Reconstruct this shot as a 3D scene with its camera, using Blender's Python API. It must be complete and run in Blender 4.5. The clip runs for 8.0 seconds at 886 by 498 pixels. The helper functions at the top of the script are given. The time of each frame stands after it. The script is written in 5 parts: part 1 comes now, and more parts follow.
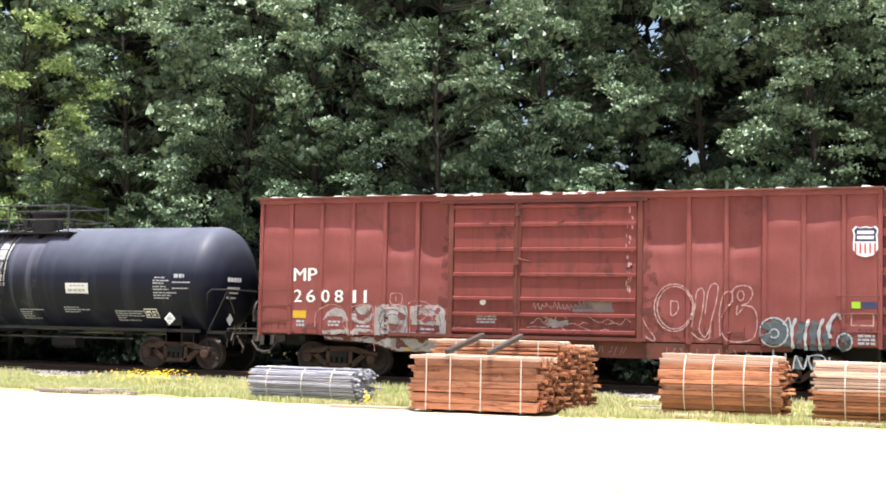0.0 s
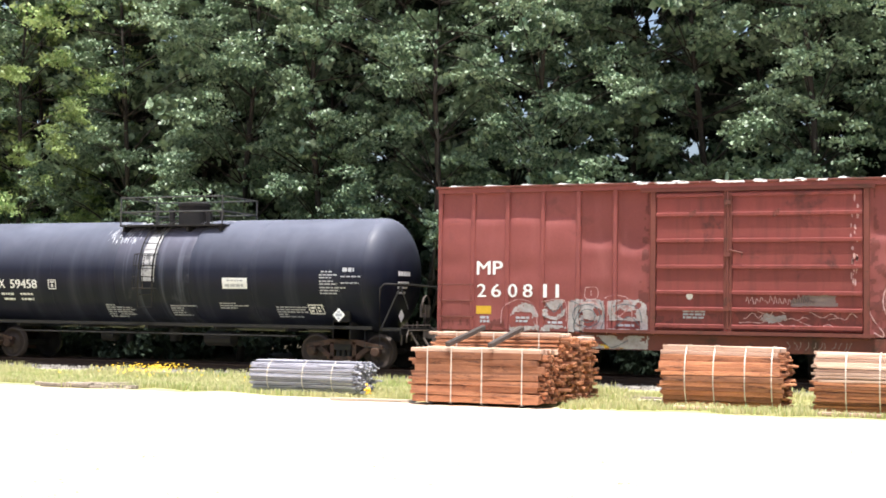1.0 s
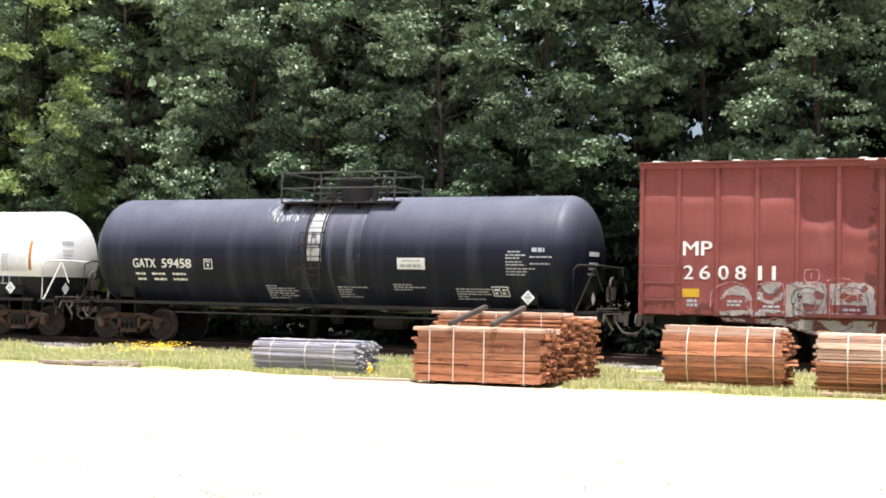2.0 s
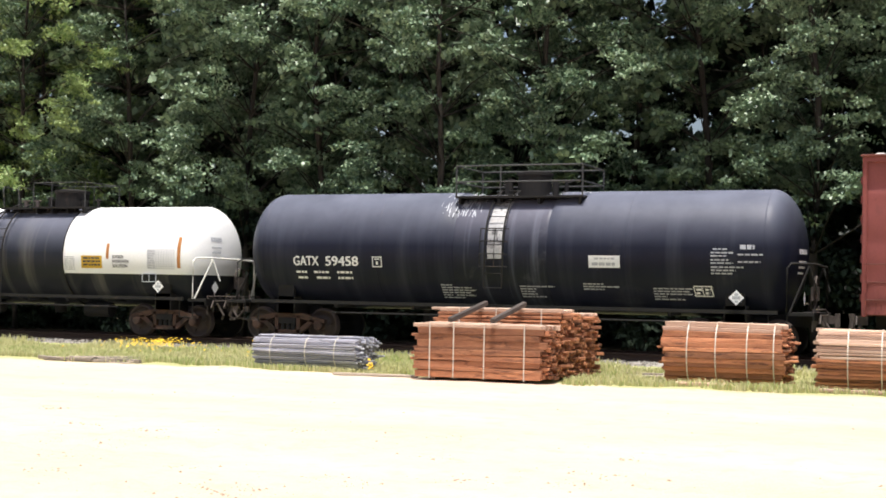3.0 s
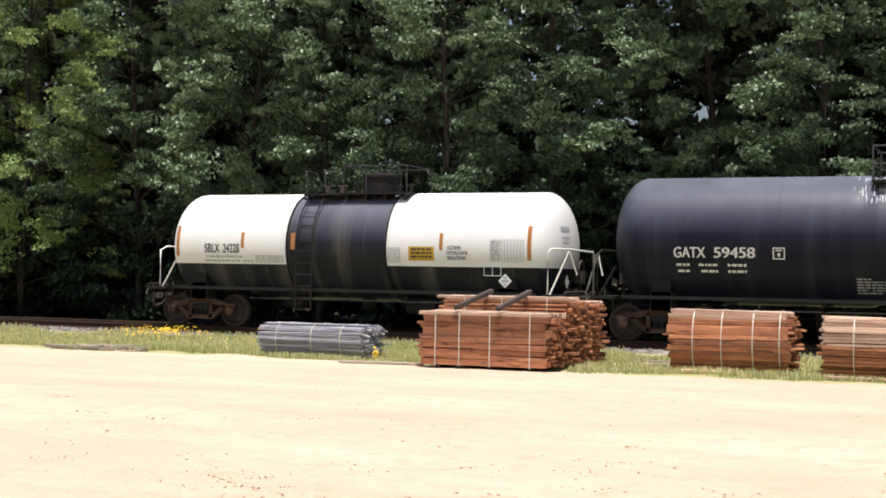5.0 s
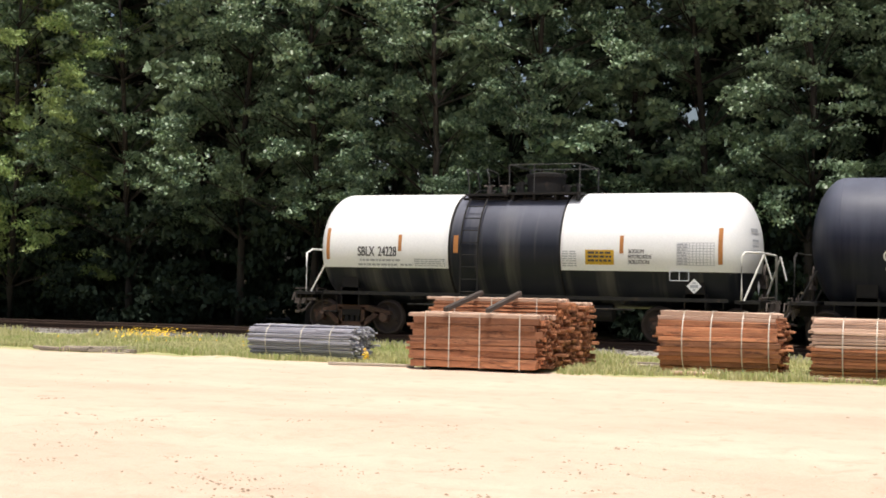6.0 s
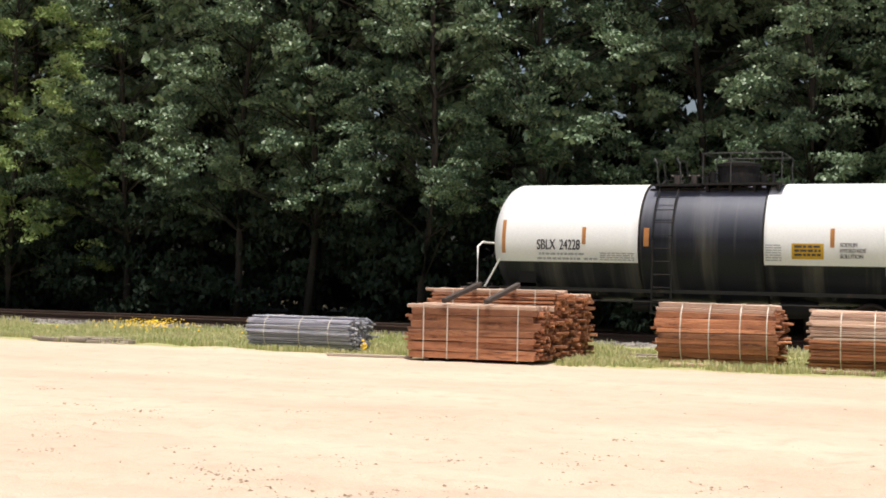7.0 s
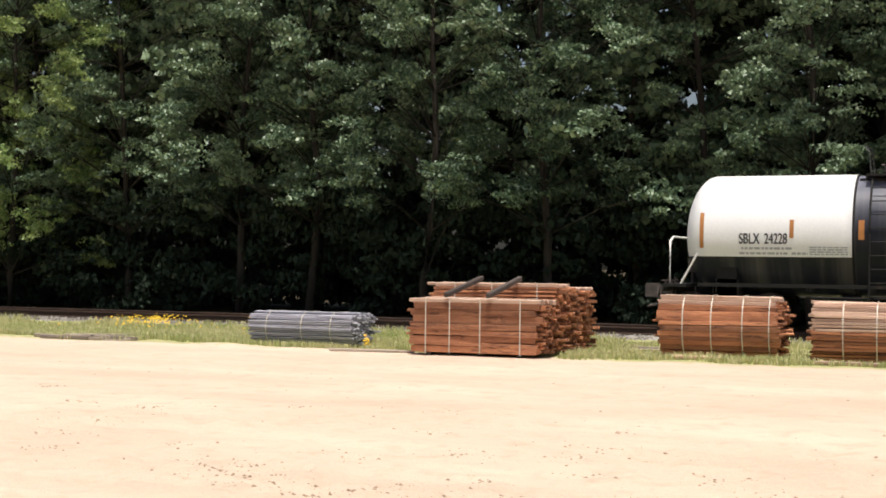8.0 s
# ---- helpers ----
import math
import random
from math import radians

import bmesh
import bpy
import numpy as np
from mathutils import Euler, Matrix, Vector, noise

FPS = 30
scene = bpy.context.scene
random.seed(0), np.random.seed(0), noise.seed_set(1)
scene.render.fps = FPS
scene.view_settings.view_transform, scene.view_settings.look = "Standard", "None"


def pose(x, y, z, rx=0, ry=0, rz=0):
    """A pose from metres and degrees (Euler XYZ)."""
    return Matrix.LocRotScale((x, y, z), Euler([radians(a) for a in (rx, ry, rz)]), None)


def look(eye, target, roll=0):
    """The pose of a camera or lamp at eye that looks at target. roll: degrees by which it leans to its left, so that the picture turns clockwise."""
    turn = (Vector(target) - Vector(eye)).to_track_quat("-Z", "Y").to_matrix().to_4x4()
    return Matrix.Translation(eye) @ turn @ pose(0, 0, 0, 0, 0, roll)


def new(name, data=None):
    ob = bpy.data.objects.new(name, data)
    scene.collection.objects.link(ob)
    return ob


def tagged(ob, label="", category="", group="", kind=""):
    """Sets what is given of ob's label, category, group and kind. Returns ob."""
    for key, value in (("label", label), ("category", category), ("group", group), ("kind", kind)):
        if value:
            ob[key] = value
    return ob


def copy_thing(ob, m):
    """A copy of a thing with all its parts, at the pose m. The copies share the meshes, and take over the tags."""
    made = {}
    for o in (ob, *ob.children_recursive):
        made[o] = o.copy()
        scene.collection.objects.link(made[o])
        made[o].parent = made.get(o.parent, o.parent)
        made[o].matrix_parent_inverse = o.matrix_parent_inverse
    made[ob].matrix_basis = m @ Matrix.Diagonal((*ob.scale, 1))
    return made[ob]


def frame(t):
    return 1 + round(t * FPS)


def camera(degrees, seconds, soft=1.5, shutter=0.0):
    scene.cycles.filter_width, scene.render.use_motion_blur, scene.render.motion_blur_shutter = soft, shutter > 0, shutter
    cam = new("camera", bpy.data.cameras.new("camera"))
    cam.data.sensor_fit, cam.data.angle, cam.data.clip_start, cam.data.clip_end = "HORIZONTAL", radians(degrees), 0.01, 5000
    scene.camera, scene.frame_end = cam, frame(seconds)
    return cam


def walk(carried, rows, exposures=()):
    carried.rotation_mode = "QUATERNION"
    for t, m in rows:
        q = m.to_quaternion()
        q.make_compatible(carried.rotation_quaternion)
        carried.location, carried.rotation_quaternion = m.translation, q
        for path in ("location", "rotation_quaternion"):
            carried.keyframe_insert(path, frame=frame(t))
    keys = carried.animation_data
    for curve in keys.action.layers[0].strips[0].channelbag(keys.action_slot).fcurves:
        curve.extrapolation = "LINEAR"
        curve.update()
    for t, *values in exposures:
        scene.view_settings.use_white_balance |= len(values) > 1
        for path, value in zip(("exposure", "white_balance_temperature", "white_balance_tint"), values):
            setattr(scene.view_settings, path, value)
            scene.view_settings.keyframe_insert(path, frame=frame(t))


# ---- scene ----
EYE_H = 1.65      # eye above the yard
TRACK_Y = 31.91   # centre line of the track
RAIL_Z = 0.30     # top of rail above the yard

cam = camera(35.73, 8.0, soft=1.75)


def aim(yaw, pitch, roll):
    return pose(0, 0, EYE_H, 90 + pitch, 0, yaw) @ pose(0, 0, 0, 0, 0, roll)


walk(cam, [
    (0.0, aim(22.75, 3.09, 1.14)),
    (0.5, aim(22.71, 2.83, 0.97)),
    (1.0, aim(22.76, 2.78, 0.89)),
    (1.5, aim(23.01, 2.10, 0.99)),
    (1.7, aim(22.93, 1.99, 1.05)),
    (2.8, aim(22.78, 1.81, 1.07)),
    (3.0, aim(22.86, 1.76, 1.11)),
    (3.5, aim(23.51, 1.50, 1.32)),
    (4.0, aim(23.31, 1.28, 1.10)),
    (4.5, aim(23.17, 1.42, 1.05)),
    (4.7, aim(23.15, 1.34, 1.04)),
    (5.8, aim(22.77, 1.20, 1.03)),
    (6.0, aim(22.66, 1.33, 1.04)),
    (6.5, aim(22.24, 1.35, 1.01)),
    (7.0, aim(22.59, 0.97, 1.15)),
    (7.5, aim(23.12, 0.48, 1.24)),
    (8.0, aim(22.65, 0.73, 0.70)),
], exposures=[
    (0.0, 1.09, 6310, 10), (1.6, 1.00, 6380, 10), (2.8, 0.63, 6450, 10), (4.5, 0.25, 6500, 10), (6.0, 0.16, 6620, 10), (8.0, 0.09, 6680, 10)])

# ---- light ----
SUN_AZ, SUN_EL = radians(160), radians(78.5)   # compass from +y, clockwise; height
sky = bpy.data.worlds.new("sky")
scene.world = sky
sky.use_nodes = True
nt = sky.node_tree
tex = nt.nodes.new("ShaderNodeTexSky")
tex.sky_type, tex.sun_disc, tex.sun_elevation, tex.sun_rotation = "NISHITA", False, SUN_EL, SUN_AZ
tex.dust_density = 5.0
nt.links.new(tex.outputs[0], nt.nodes["Background"].inputs[0])
nt.nodes["Background"].inputs[1].default_value = 0.11
sun_data = bpy.data.lights.new("sun", "SUN")
sun_data.energy, sun_data.angle, sun_data.color = 4.2, radians(0.53), (1.0, 0.96, 0.89)
sun = new("sun", sun_data)
to_sun = Vector((math.sin(SUN_AZ) * math.cos(SUN_EL), math.cos(SUN_AZ) * math.cos(SUN_EL), math.sin(SUN_EL)))
sun.matrix_world = look(to_sun * 60, (0, 0, 0))


# ---- materials ----
def node(nt, kind, **values):
    n = nt.nodes.new(kind)
    for k, v in values.items():
        n.inputs[k.replace("_", " ")].default_value = v
    return n


def ramp(nt, fac, stops):
    r = nt.nodes.new("ShaderNodeValToRGB")
    el = r.color_ramp.elements
    while len(el) < len(stops):
        el.new(0.5)
    for e, (p, c) in zip(el, stops):
        e.position, e.color = p, (*c, 1)
    nt.links.new(fac, r.inputs[0])
    return r.outputs[0]


def mixed(nt, fac, a, b, blend="MIX"):
    m = nt.nodes.new("ShaderNodeMix")
    m.data_type, m.blend_type = "RGBA", blend
    for sock, v in ((m.inputs[0], fac), (m.inputs[6], a), (m.inputs[7], b)):
        if hasattr(v, "is_linked"):
            nt.links.new(v, sock)
        else:
            sock.default_value = v if isinstance(v, float) else (*v, 1)
    return m.outputs[2]


def noise_out(nt, vec, scale, detail=4.0, rough=0.6, distort=0.0):
    n = node(nt, "ShaderNodeTexNoise", Scale=scale, Detail=detail, Roughness=rough, Distortion=distort)
    nt.links.new(vec, n.inputs["Vector"])
    return n.outputs["Fac"]


def stretched(nt, vec, sx, sy, sz):
    m = nt.nodes.new("ShaderNodeMapping")
    m.inputs["Scale"].default_value = (sx, sy, sz)
    nt.links.new(vec, m.inputs["Vector"])
    return m.outputs[0]


def surface(name, c1, c2, scale=4.0, rough=0.6, metal=0.0, bump=0.2, fine=60.0, stain=None, stain_scale=1.2, stain_at=0.58,
            stretch=(1, 1, 1), streak=None, streak_map=(3.0, 3.0, 0.18), vary=0.0, spec=0.35, rough2=None, dust_and_sheen=None):
    """Two-scale noise colour, optional stains and vertical streaks, fine relief."""
    m = bpy.data.materials.new(name)
    m.use_nodes = True
    nt = m.node_tree
    bsdf = nt.nodes["Principled BSDF"]
    co = nt.nodes.new("ShaderNodeTexCoord").outputs["Object"]
    info = nt.nodes.new("ShaderNodeObjectInfo").outputs["Random"]
    vec = co
    if vary:
        add = nt.nodes.new("ShaderNodeVectorMath")
        add.operation = "MULTIPLY_ADD"
        comb = nt.nodes.new("ShaderNodeCombineXYZ")
        for i in range(3):
            nt.links.new(info, comb.inputs[i])
        nt.links.new(comb.outputs[0], add.inputs[0])
        add.inputs[1].default_value = (37, 53, 71)
        nt.links.new(co, add.inputs[2])
        vec = add.outputs[0]
    vec = stretched(nt, vec, *stretch)
    big = noise_out(nt, vec, scale, 5)
    small = noise_out(nt, vec, fine, 3)
    col = ramp(nt, big, [(0.3, c1), (0.7, c2)])
    col = mixed(nt, 0.35, col, mixed(nt, small, tuple(v * 0.55 for v in c1), tuple(min(1, v * 1.35) for v in c2)))
    if stain:
        s = noise_out(nt, vec, stain_scale, 7, 0.68, 0.4)
        f = ramp(nt, s, [(stain_at, (0, 0, 0)), (stain_at + 0.12, (1, 1, 1))])
        col = mixed(nt, f, col, stain)
    if streak:
        s = noise_out(nt, stretched(nt, co, *streak_map), 2.2, 5, 0.6)
        f = ramp(nt, s, [(0.5, (0, 0, 0)), (0.78, (0.8, 0.8, 0.8))])
        col = mixed(nt, f, col, streak)
    if dust_and_sheen:
        # settled dust and a painted sky sheen, mixed into the colour of upward faces
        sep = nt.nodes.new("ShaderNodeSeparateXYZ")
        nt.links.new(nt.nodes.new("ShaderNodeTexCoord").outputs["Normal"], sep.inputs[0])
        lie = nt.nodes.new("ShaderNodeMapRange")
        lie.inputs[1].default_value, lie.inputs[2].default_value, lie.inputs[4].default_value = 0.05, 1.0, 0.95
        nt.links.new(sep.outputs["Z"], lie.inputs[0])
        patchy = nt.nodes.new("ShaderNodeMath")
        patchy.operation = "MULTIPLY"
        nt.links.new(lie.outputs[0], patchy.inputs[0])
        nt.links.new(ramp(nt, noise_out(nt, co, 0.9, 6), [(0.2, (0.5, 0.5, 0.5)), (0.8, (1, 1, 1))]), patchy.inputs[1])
        col = mixed(nt, patchy.outputs[0], col, dust_and_sheen)
    if vary:
        hsv = nt.nodes.new("ShaderNodeHueSaturation")
        rng = nt.nodes.new("ShaderNodeMapRange")
        rng.inputs[3].default_value, rng.inputs[4].default_value = 1 - vary, 1 + vary
        nt.links.new(info, rng.inputs[0])
        nt.links.new(rng.outputs[0], hsv.inputs["Value"])
        nt.links.new(col, hsv.inputs["Color"])
        col = hsv.outputs[0]
    nt.links.new(col, bsdf.inputs["Base Color"])
    rr = nt.nodes.new("ShaderNodeMapRange")
    rr.inputs[3].default_value, rr.inputs[4].default_value = rough - 0.08, rough2 or min(1, rough + 0.12)
    nt.links.new(big, rr.inputs[0])
    nt.links.new(rr.outputs[0], bsdf.inputs["Roughness"])
    bsdf.inputs["Metallic"].default_value = metal
    bsdf.inputs["Specular IOR Level"].default_value = spec
    if bump:
        b = nt.nodes.new("ShaderNodeBump")
        b.inputs["Strength"].default_value, b.inputs["Distance"].default_value = bump, 0.02
        nt.links.new(small, b.inputs["Height"])
        nt.links.new(b.outputs[0], bsdf.inputs["Normal"])
    return m


def leaf_material(name, stops, clear=0.3, rough=0.45):
    m = bpy.data.materials.new(name)
    m.use_nodes = True
    nt = m.node_tree
    bsdf = nt.nodes["Principled BSDF"]
    geo = nt.nodes.new("ShaderNodeNewGeometry")
    info = nt.nodes.new("ShaderNodeObjectInfo").outputs["Random"]
    clump = noise_out(nt, geo.outputs["Position"], 0.35, 3)
    mixv = nt.nodes.new("ShaderNodeMath")
    mixv.operation = "MULTIPLY_ADD"
    mixv.inputs[1].default_value = 0.58
    nt.links.new(geo.outputs["Random Per Island"], mixv.inputs[0])
    nt.links.new(clump, mixv.inputs[2])
    tree = nt.nodes.new("ShaderNodeMath")
    tree.operation = "MULTIPLY_ADD"
    tree.inputs[1].default_value = 0.25
    nt.links.new(info, tree.inputs[0])
    nt.links.new(mixv.outputs[0], tree.inputs[2])
    col = ramp(nt, tree.outputs[0], stops)
    nt.links.new(col, bsdf.inputs["Base Color"])
    bsdf.inputs["Roughness"].default_value = rough
    tr = nt.nodes.new("ShaderNodeBsdfTranslucent")
    nt.links.new(col, tr.inputs[0])
    ms = nt.nodes.new("ShaderNodeMixShader")
    ms.inputs[0].default_value = clear
    nt.links.new(bsdf.outputs[0], ms.inputs[1])
    nt.links.new(tr.outputs[0], ms.inputs[2])
    nt.links.new(ms.outputs[0], nt.nodes["Material Output"].inputs[0])
    return m


def ground_material():
    m = bpy.data.materials.new("yard_ground")
    m.use_nodes = True
    nt = m.node_tree
    bsdf = nt.nodes["Principled BSDF"]
    pos = nt.nodes.new("ShaderNodeNewGeometry").outputs["Position"]
    sep = nt.nodes.new("ShaderNodeSeparateXYZ")
    nt.links.new(pos, sep.inputs[0])
    big = noise_out(nt, stretched(nt, pos, 0.25, 0.6, 1), 0.8, 6, 0.6)
    mid = noise_out(nt, pos, 2.5, 6, 0.65)
    fine = noise_out(nt, pos, 40, 4, 0.7)
    sand = ramp(nt, big, [(0.3, (0.49, 0.364, 0.275)), (0.7, (0.68, 0.548, 0.427))])
    sand = mixed(nt, ramp(nt, mid, [(0.52, (0, 0, 0)), (0.72, (0.85, 0.85, 0.85))]), sand, (0.45, 0.32, 0.232))
    sand = mixed(nt, 0.3, sand, mixed(nt, fine, (0.42, 0.32, 0.23), (0.86, 0.77, 0.64)))
    soil = ramp(nt, mid, [(0.35, (0.25, 0.29, 0.09)), (0.65, (0.50, 0.46, 0.25))])
    # ragged edge between sand and turf
    edge = nt.nodes.new("ShaderNodeMath")
    edge.operation = "MULTIPLY_ADD"
    edge.inputs[1].default_value = 1.6
    nt.links.new(mid, edge.inputs[0])
    nt.links.new(sep.outputs["Y"], edge.inputs[2])
    f = nt.nodes.new("ShaderNodeMapRange")
    f.inputs[1].default_value, f.inputs[2].default_value = 24.75, 25.15
    nt.links.new(edge.outputs[0], f.inputs[0])
    col = mixed(nt, f.outputs[0], sand, soil)
    wood = nt.nodes.new("ShaderNodeMapRange")
    wood.inputs[1].default_value, wood.inputs[2].default_value = 36.5, 38.0
    nt.links.new(edge.outputs[0], wood.inputs[0])
    litter = ramp(nt, mid, [(0.35, (0.03, 0.024, 0.014)), (0.65, (0.075, 0.06, 0.035))])
    col = mixed(nt, wood.outputs[0], col, litter)
    nt.links.new(col, bsdf.inputs["Base Color"])
    bsdf.inputs["Roughness"].default_value = 0.95
    bsdf.inputs["Specular IOR Level"].default_value = 0.15
    b = nt.nodes.new("ShaderNodeBump")
    b.inputs["Strength"].default_value, b.inputs["Distance"].default_value = 0.5, 0.03
    nt.links.new(fine, b.inputs["Height"])
    b2 = nt.nodes.new("ShaderNodeBump")
    b2.inputs["Strength"].default_value, b2.inputs["Distance"].default_value = 0.5, 0.12
    nt.links.new(mid, b2.inputs["Height"])
    nt.links.new(b.outputs[0], b2.inputs["Normal"])
    nt.links.new(b2.outputs[0], bsdf.inputs["Normal"])
    return m


GROUND = ground_material()
RED = surface("boxcar_red_paint", (0.180, 0.044, 0.040), (0.250, 0.069, 0.063), 0.7, 0.55, 0, 0.06, 30, stain=(0.125, 0.036, 0.033), stain_scale=0.8, stain_at=0.58, streak=(0.26, 0.085, 0.079), streak_map=(1.2, 1.2, 0.25))
RED_DOOR = surface("weathered_door_paint", (0.165, 0.037, 0.032), (0.235, 0.055, 0.048), 1.0, 0.6, 0, 0.08, 30, stain=(0.075, 0.024, 0.02), stain_scale=1.1, stain_at=0.54, streak=(0.10, 0.032, 0.026), streak_map=(2.4, 2.4, 0.2))
RED_DARK = surface("boxcar_brown_paint", (0.10, 0.03, 0.024), (0.17, 0.05, 0.038), 1.6, 0.65, 0, 0.15, 40, stain=(0.06, 0.03, 0.02), stain_scale=1.5, stain_at=0.55)
GRIME = surface("rusty_grime", (0.105, 0.030, 0.026), (0.165, 0.046, 0.040), 3.0, 0.7, 0, 0.1, 40, stain=(0.19, 0.052, 0.047), stain_scale=4, stain_at=0.52)
ROOF = surface("galvanised_roof", (0.42, 0.42, 0.42), (0.62, 0.60, 0.58), 1.5, 0.45, 0.5, 0.1, 40, stain=(0.2, 0.09, 0.06), stain_scale=0.8, stain_at=0.6)
# the barrels' bluish top colour is part dust, part painted sheen of the sky
BLACK = surface("tank_black_paint", (0.006, 0.0072, 0.016), (0.011, 0.0135, 0.029), 0.7, 0.42, 0, 0.03, 30, stain=(0.030, 0.032, 0.042), stain_scale=0.5, stain_at=0.6, streak=(0.042, 0.047, 0.066), streak_map=(0.8, 0.0, 0.05), spec=0.17, dust_and_sheen=(0.175, 0.188, 0.245))
BLACK_DULL = surface("sooty_black_steel", (0.007, 0.007, 0.008), (0.015, 0.013, 0.012), 2.5, 0.75, 0, 0.2, 40, stain=(0.05, 0.035, 0.025), stain_scale=2.0, stain_at=0.6)
BARREL = surface("weathered_black_barrel", (0.009, 0.011, 0.017), (0.016, 0.019, 0.029), 0.8, 0.40, 0, 0.03, 30, streak=(0.20, 0.19, 0.165), streak_map=(0.55, 0.0, 0.03), spec=0.2, dust_and_sheen=(0.20, 0.21, 0.27))
RAILING = surface("dusty_black_railing", (0.035, 0.036, 0.038), (0.065, 0.066, 0.068), 4, 0.6, 0, 0.1, 50)
COUPLER = surface("dusty_coupler_steel", (0.05, 0.04, 0.036), (0.12, 0.10, 0.09), 5, 0.75, 0.1, 0.3, 50)
RUST = surface("rusty_cast_steel", (0.040, 0.022, 0.016), (0.085, 0.046, 0.032), 5, 0.8, 0.0, 0.35, 50, stain=(0.025, 0.018, 0.014), stain_scale=3, stain_at=0.5)
TREAD = surface("worn_wheel_steel", (0.03, 0.022, 0.019), (0.06, 0.044, 0.037), 6, 0.6, 0.2, 0.1, 60)
WHITE = surface("tank_white_paint", (0.81, 0.82, 0.845), (0.86, 0.87, 0.89), 0.8, 0.4, 0, 0.04, 30, stain=(0.62, 0.61, 0.57), stain_scale=0.8, stain_at=0.62)
LETTER = surface("white_lettering", (0.74, 0.75, 0.77), (0.83, 0.84, 0.86), 3, 0.6, 0, 0.05, 60, stain=(0.50, 0.45, 0.42), stain_scale=9, stain_at=0.66)
LETTER_GREY = surface("faded_lettering", (0.28, 0.295, 0.33), (0.47, 0.49, 0.54), 12, 0.6, 0, 0.05, 60)
INK = surface("black_lettering", (0.03, 0.03, 0.035), (0.07, 0.07, 0.08), 5, 0.6, 0, 0.05, 60)
YELLOW = surface("yellow_decal", (0.50, 0.30, 0.02), (0.64, 0.39, 0.03), 5, 0.5, 0, 0.05, 60, stain=(0.36, 0.19, 0.04), stain_scale=7, stain_at=0.6)
ORANGE = surface("orange_reflective_strip", (0.36, 0.145, 0.045), (0.48, 0.21, 0.065), 9, 0.4, 0, 0.05, 60, stain=(0.35, 0.17, 0.08), stain_scale=6)
GREEN_D = surface("lime_decal", (0.32, 0.6, 0.03), (0.4, 0.7, 0.05), 5, 0.5, 0, 0.05, 60)
BLUE_D = surface("navy_decal", (0.03, 0.04, 0.10), (0.05, 0.06, 0.14), 5, 0.5, 0, 0.05, 60)
RED_D = surface("red_decal", (0.5, 0.06, 0.06), (0.6, 0.09, 0.08), 5, 0.5, 0, 0.05, 60)
SPRAY = surface("silver_spray_paint", (0.20, 0.165, 0.165), (0.46, 0.43, 0.43), 5, 0.55, 0.0, 0.05, 40, stain=(0.24, 0.11, 0.10), stain_scale=3.2, stain_at=0.56)
SPRAY_W = surface("pale_spray_line", (0.36, 0.18, 0.17), (0.58, 0.40, 0.39), 5, 0.6, 0, 0.05, 60, stain=(0.25, 0.08, 0.075), stain_scale=5, stain_at=0.52)
SPRAY_T = surface("teal_spray_line", (0.05, 0.06, 0.075), (0.11, 0.14, 0.16), 8, 0.6, 0, 0.05, 60, stain=(0.2, 0.06, 0.05), stain_scale=9, stain_at=0.6)
GREY_RED = surface("overpainted_patch", (0.17, 0.12, 0.115), (0.26, 0.20, 0.19), 4, 0.6, 0, 0.05, 60)
BARE = surface("scuffed_bare_patch", (0.24, 0.24, 0.25), (0.56, 0.56, 0.57), 6, 0.5, 0.1, 0.15, 60, stain=(0.035, 0.035, 0.042), stain_scale=4.5, stain_at=0.50)
BARE_BARREL = surface("rain_streaked_black_steel", (0.008, 0.0095, 0.018), (0.017, 0.020, 0.034), 0.9, 0.42, 0, 0.03, 30, stain=(0.034, 0.037, 0.05), stain_scale=1.5, stain_at=0.56, streak=(0.105, 0.115, 0.15), streak_map=(2.2, 0.0, 0.10), spec=0.17, dust_and_sheen=(0.20, 0.20, 0.26))
PIPE_W = surface("white_handrail_paint", (0.66, 0.65, 0.62), (0.78, 0.77, 0.74), 5, 0.45, 0, 0.05, 60, stain=(0.35, 0.25, 0.18), stain_scale=5, stain_at=0.66)
TIMBER = surface("reddish_cedar", (0.20, 0.070, 0.036), (0.52, 0.235, 0.120), 3.4, 0.75, 0, 0.6, 26, stain=(0.11, 0.046, 0.029), stain_scale=4.5, stain_at=0.54, stretch=(0.5, 2, 3), vary=0.5)
# pale stakes and boards; also paints sunlight onto the top rows of darker stacks
TIMBER_PALE = surface("pale_pine_and_lit_tops", (0.38, 0.22, 0.145), (0.66, 0.49, 0.385), 1.8, 0.75, 0, 0.5, 26, stain=(0.25, 0.10, 0.055), stain_scale=2.5, stain_at=0.66, stretch=(0.5, 3, 3), vary=0.3)
TIMBER_GREY = surface("weathered_grey_wood", (0.20, 0.20, 0.23), (0.48, 0.48, 0.55), 1.8, 0.8, 0, 0.4, 26, stain=(0.08, 0.08, 0.09), stain_scale=2.5, stain_at=0.56, stretch=(0.5, 3, 3), vary=0.5)
BEAM = surface("dark_old_beam", (0.045, 0.036, 0.031), (0.105, 0.086, 0.077), 2, 0.85, 0, 0.4, 26, stretch=(0.25, 3, 3), vary=0.2)
STRAP = surface("white_strapping", (0.50, 0.46, 0.38), (0.66, 0.62, 0.55), 9, 0.5, 0, 0.05, 60)
RAIL_M = surface("rusty_rail", (0.035, 0.021, 0.015), (0.07, 0.042, 0.03), 5, 0.7, 0.2, 0.2, 60)
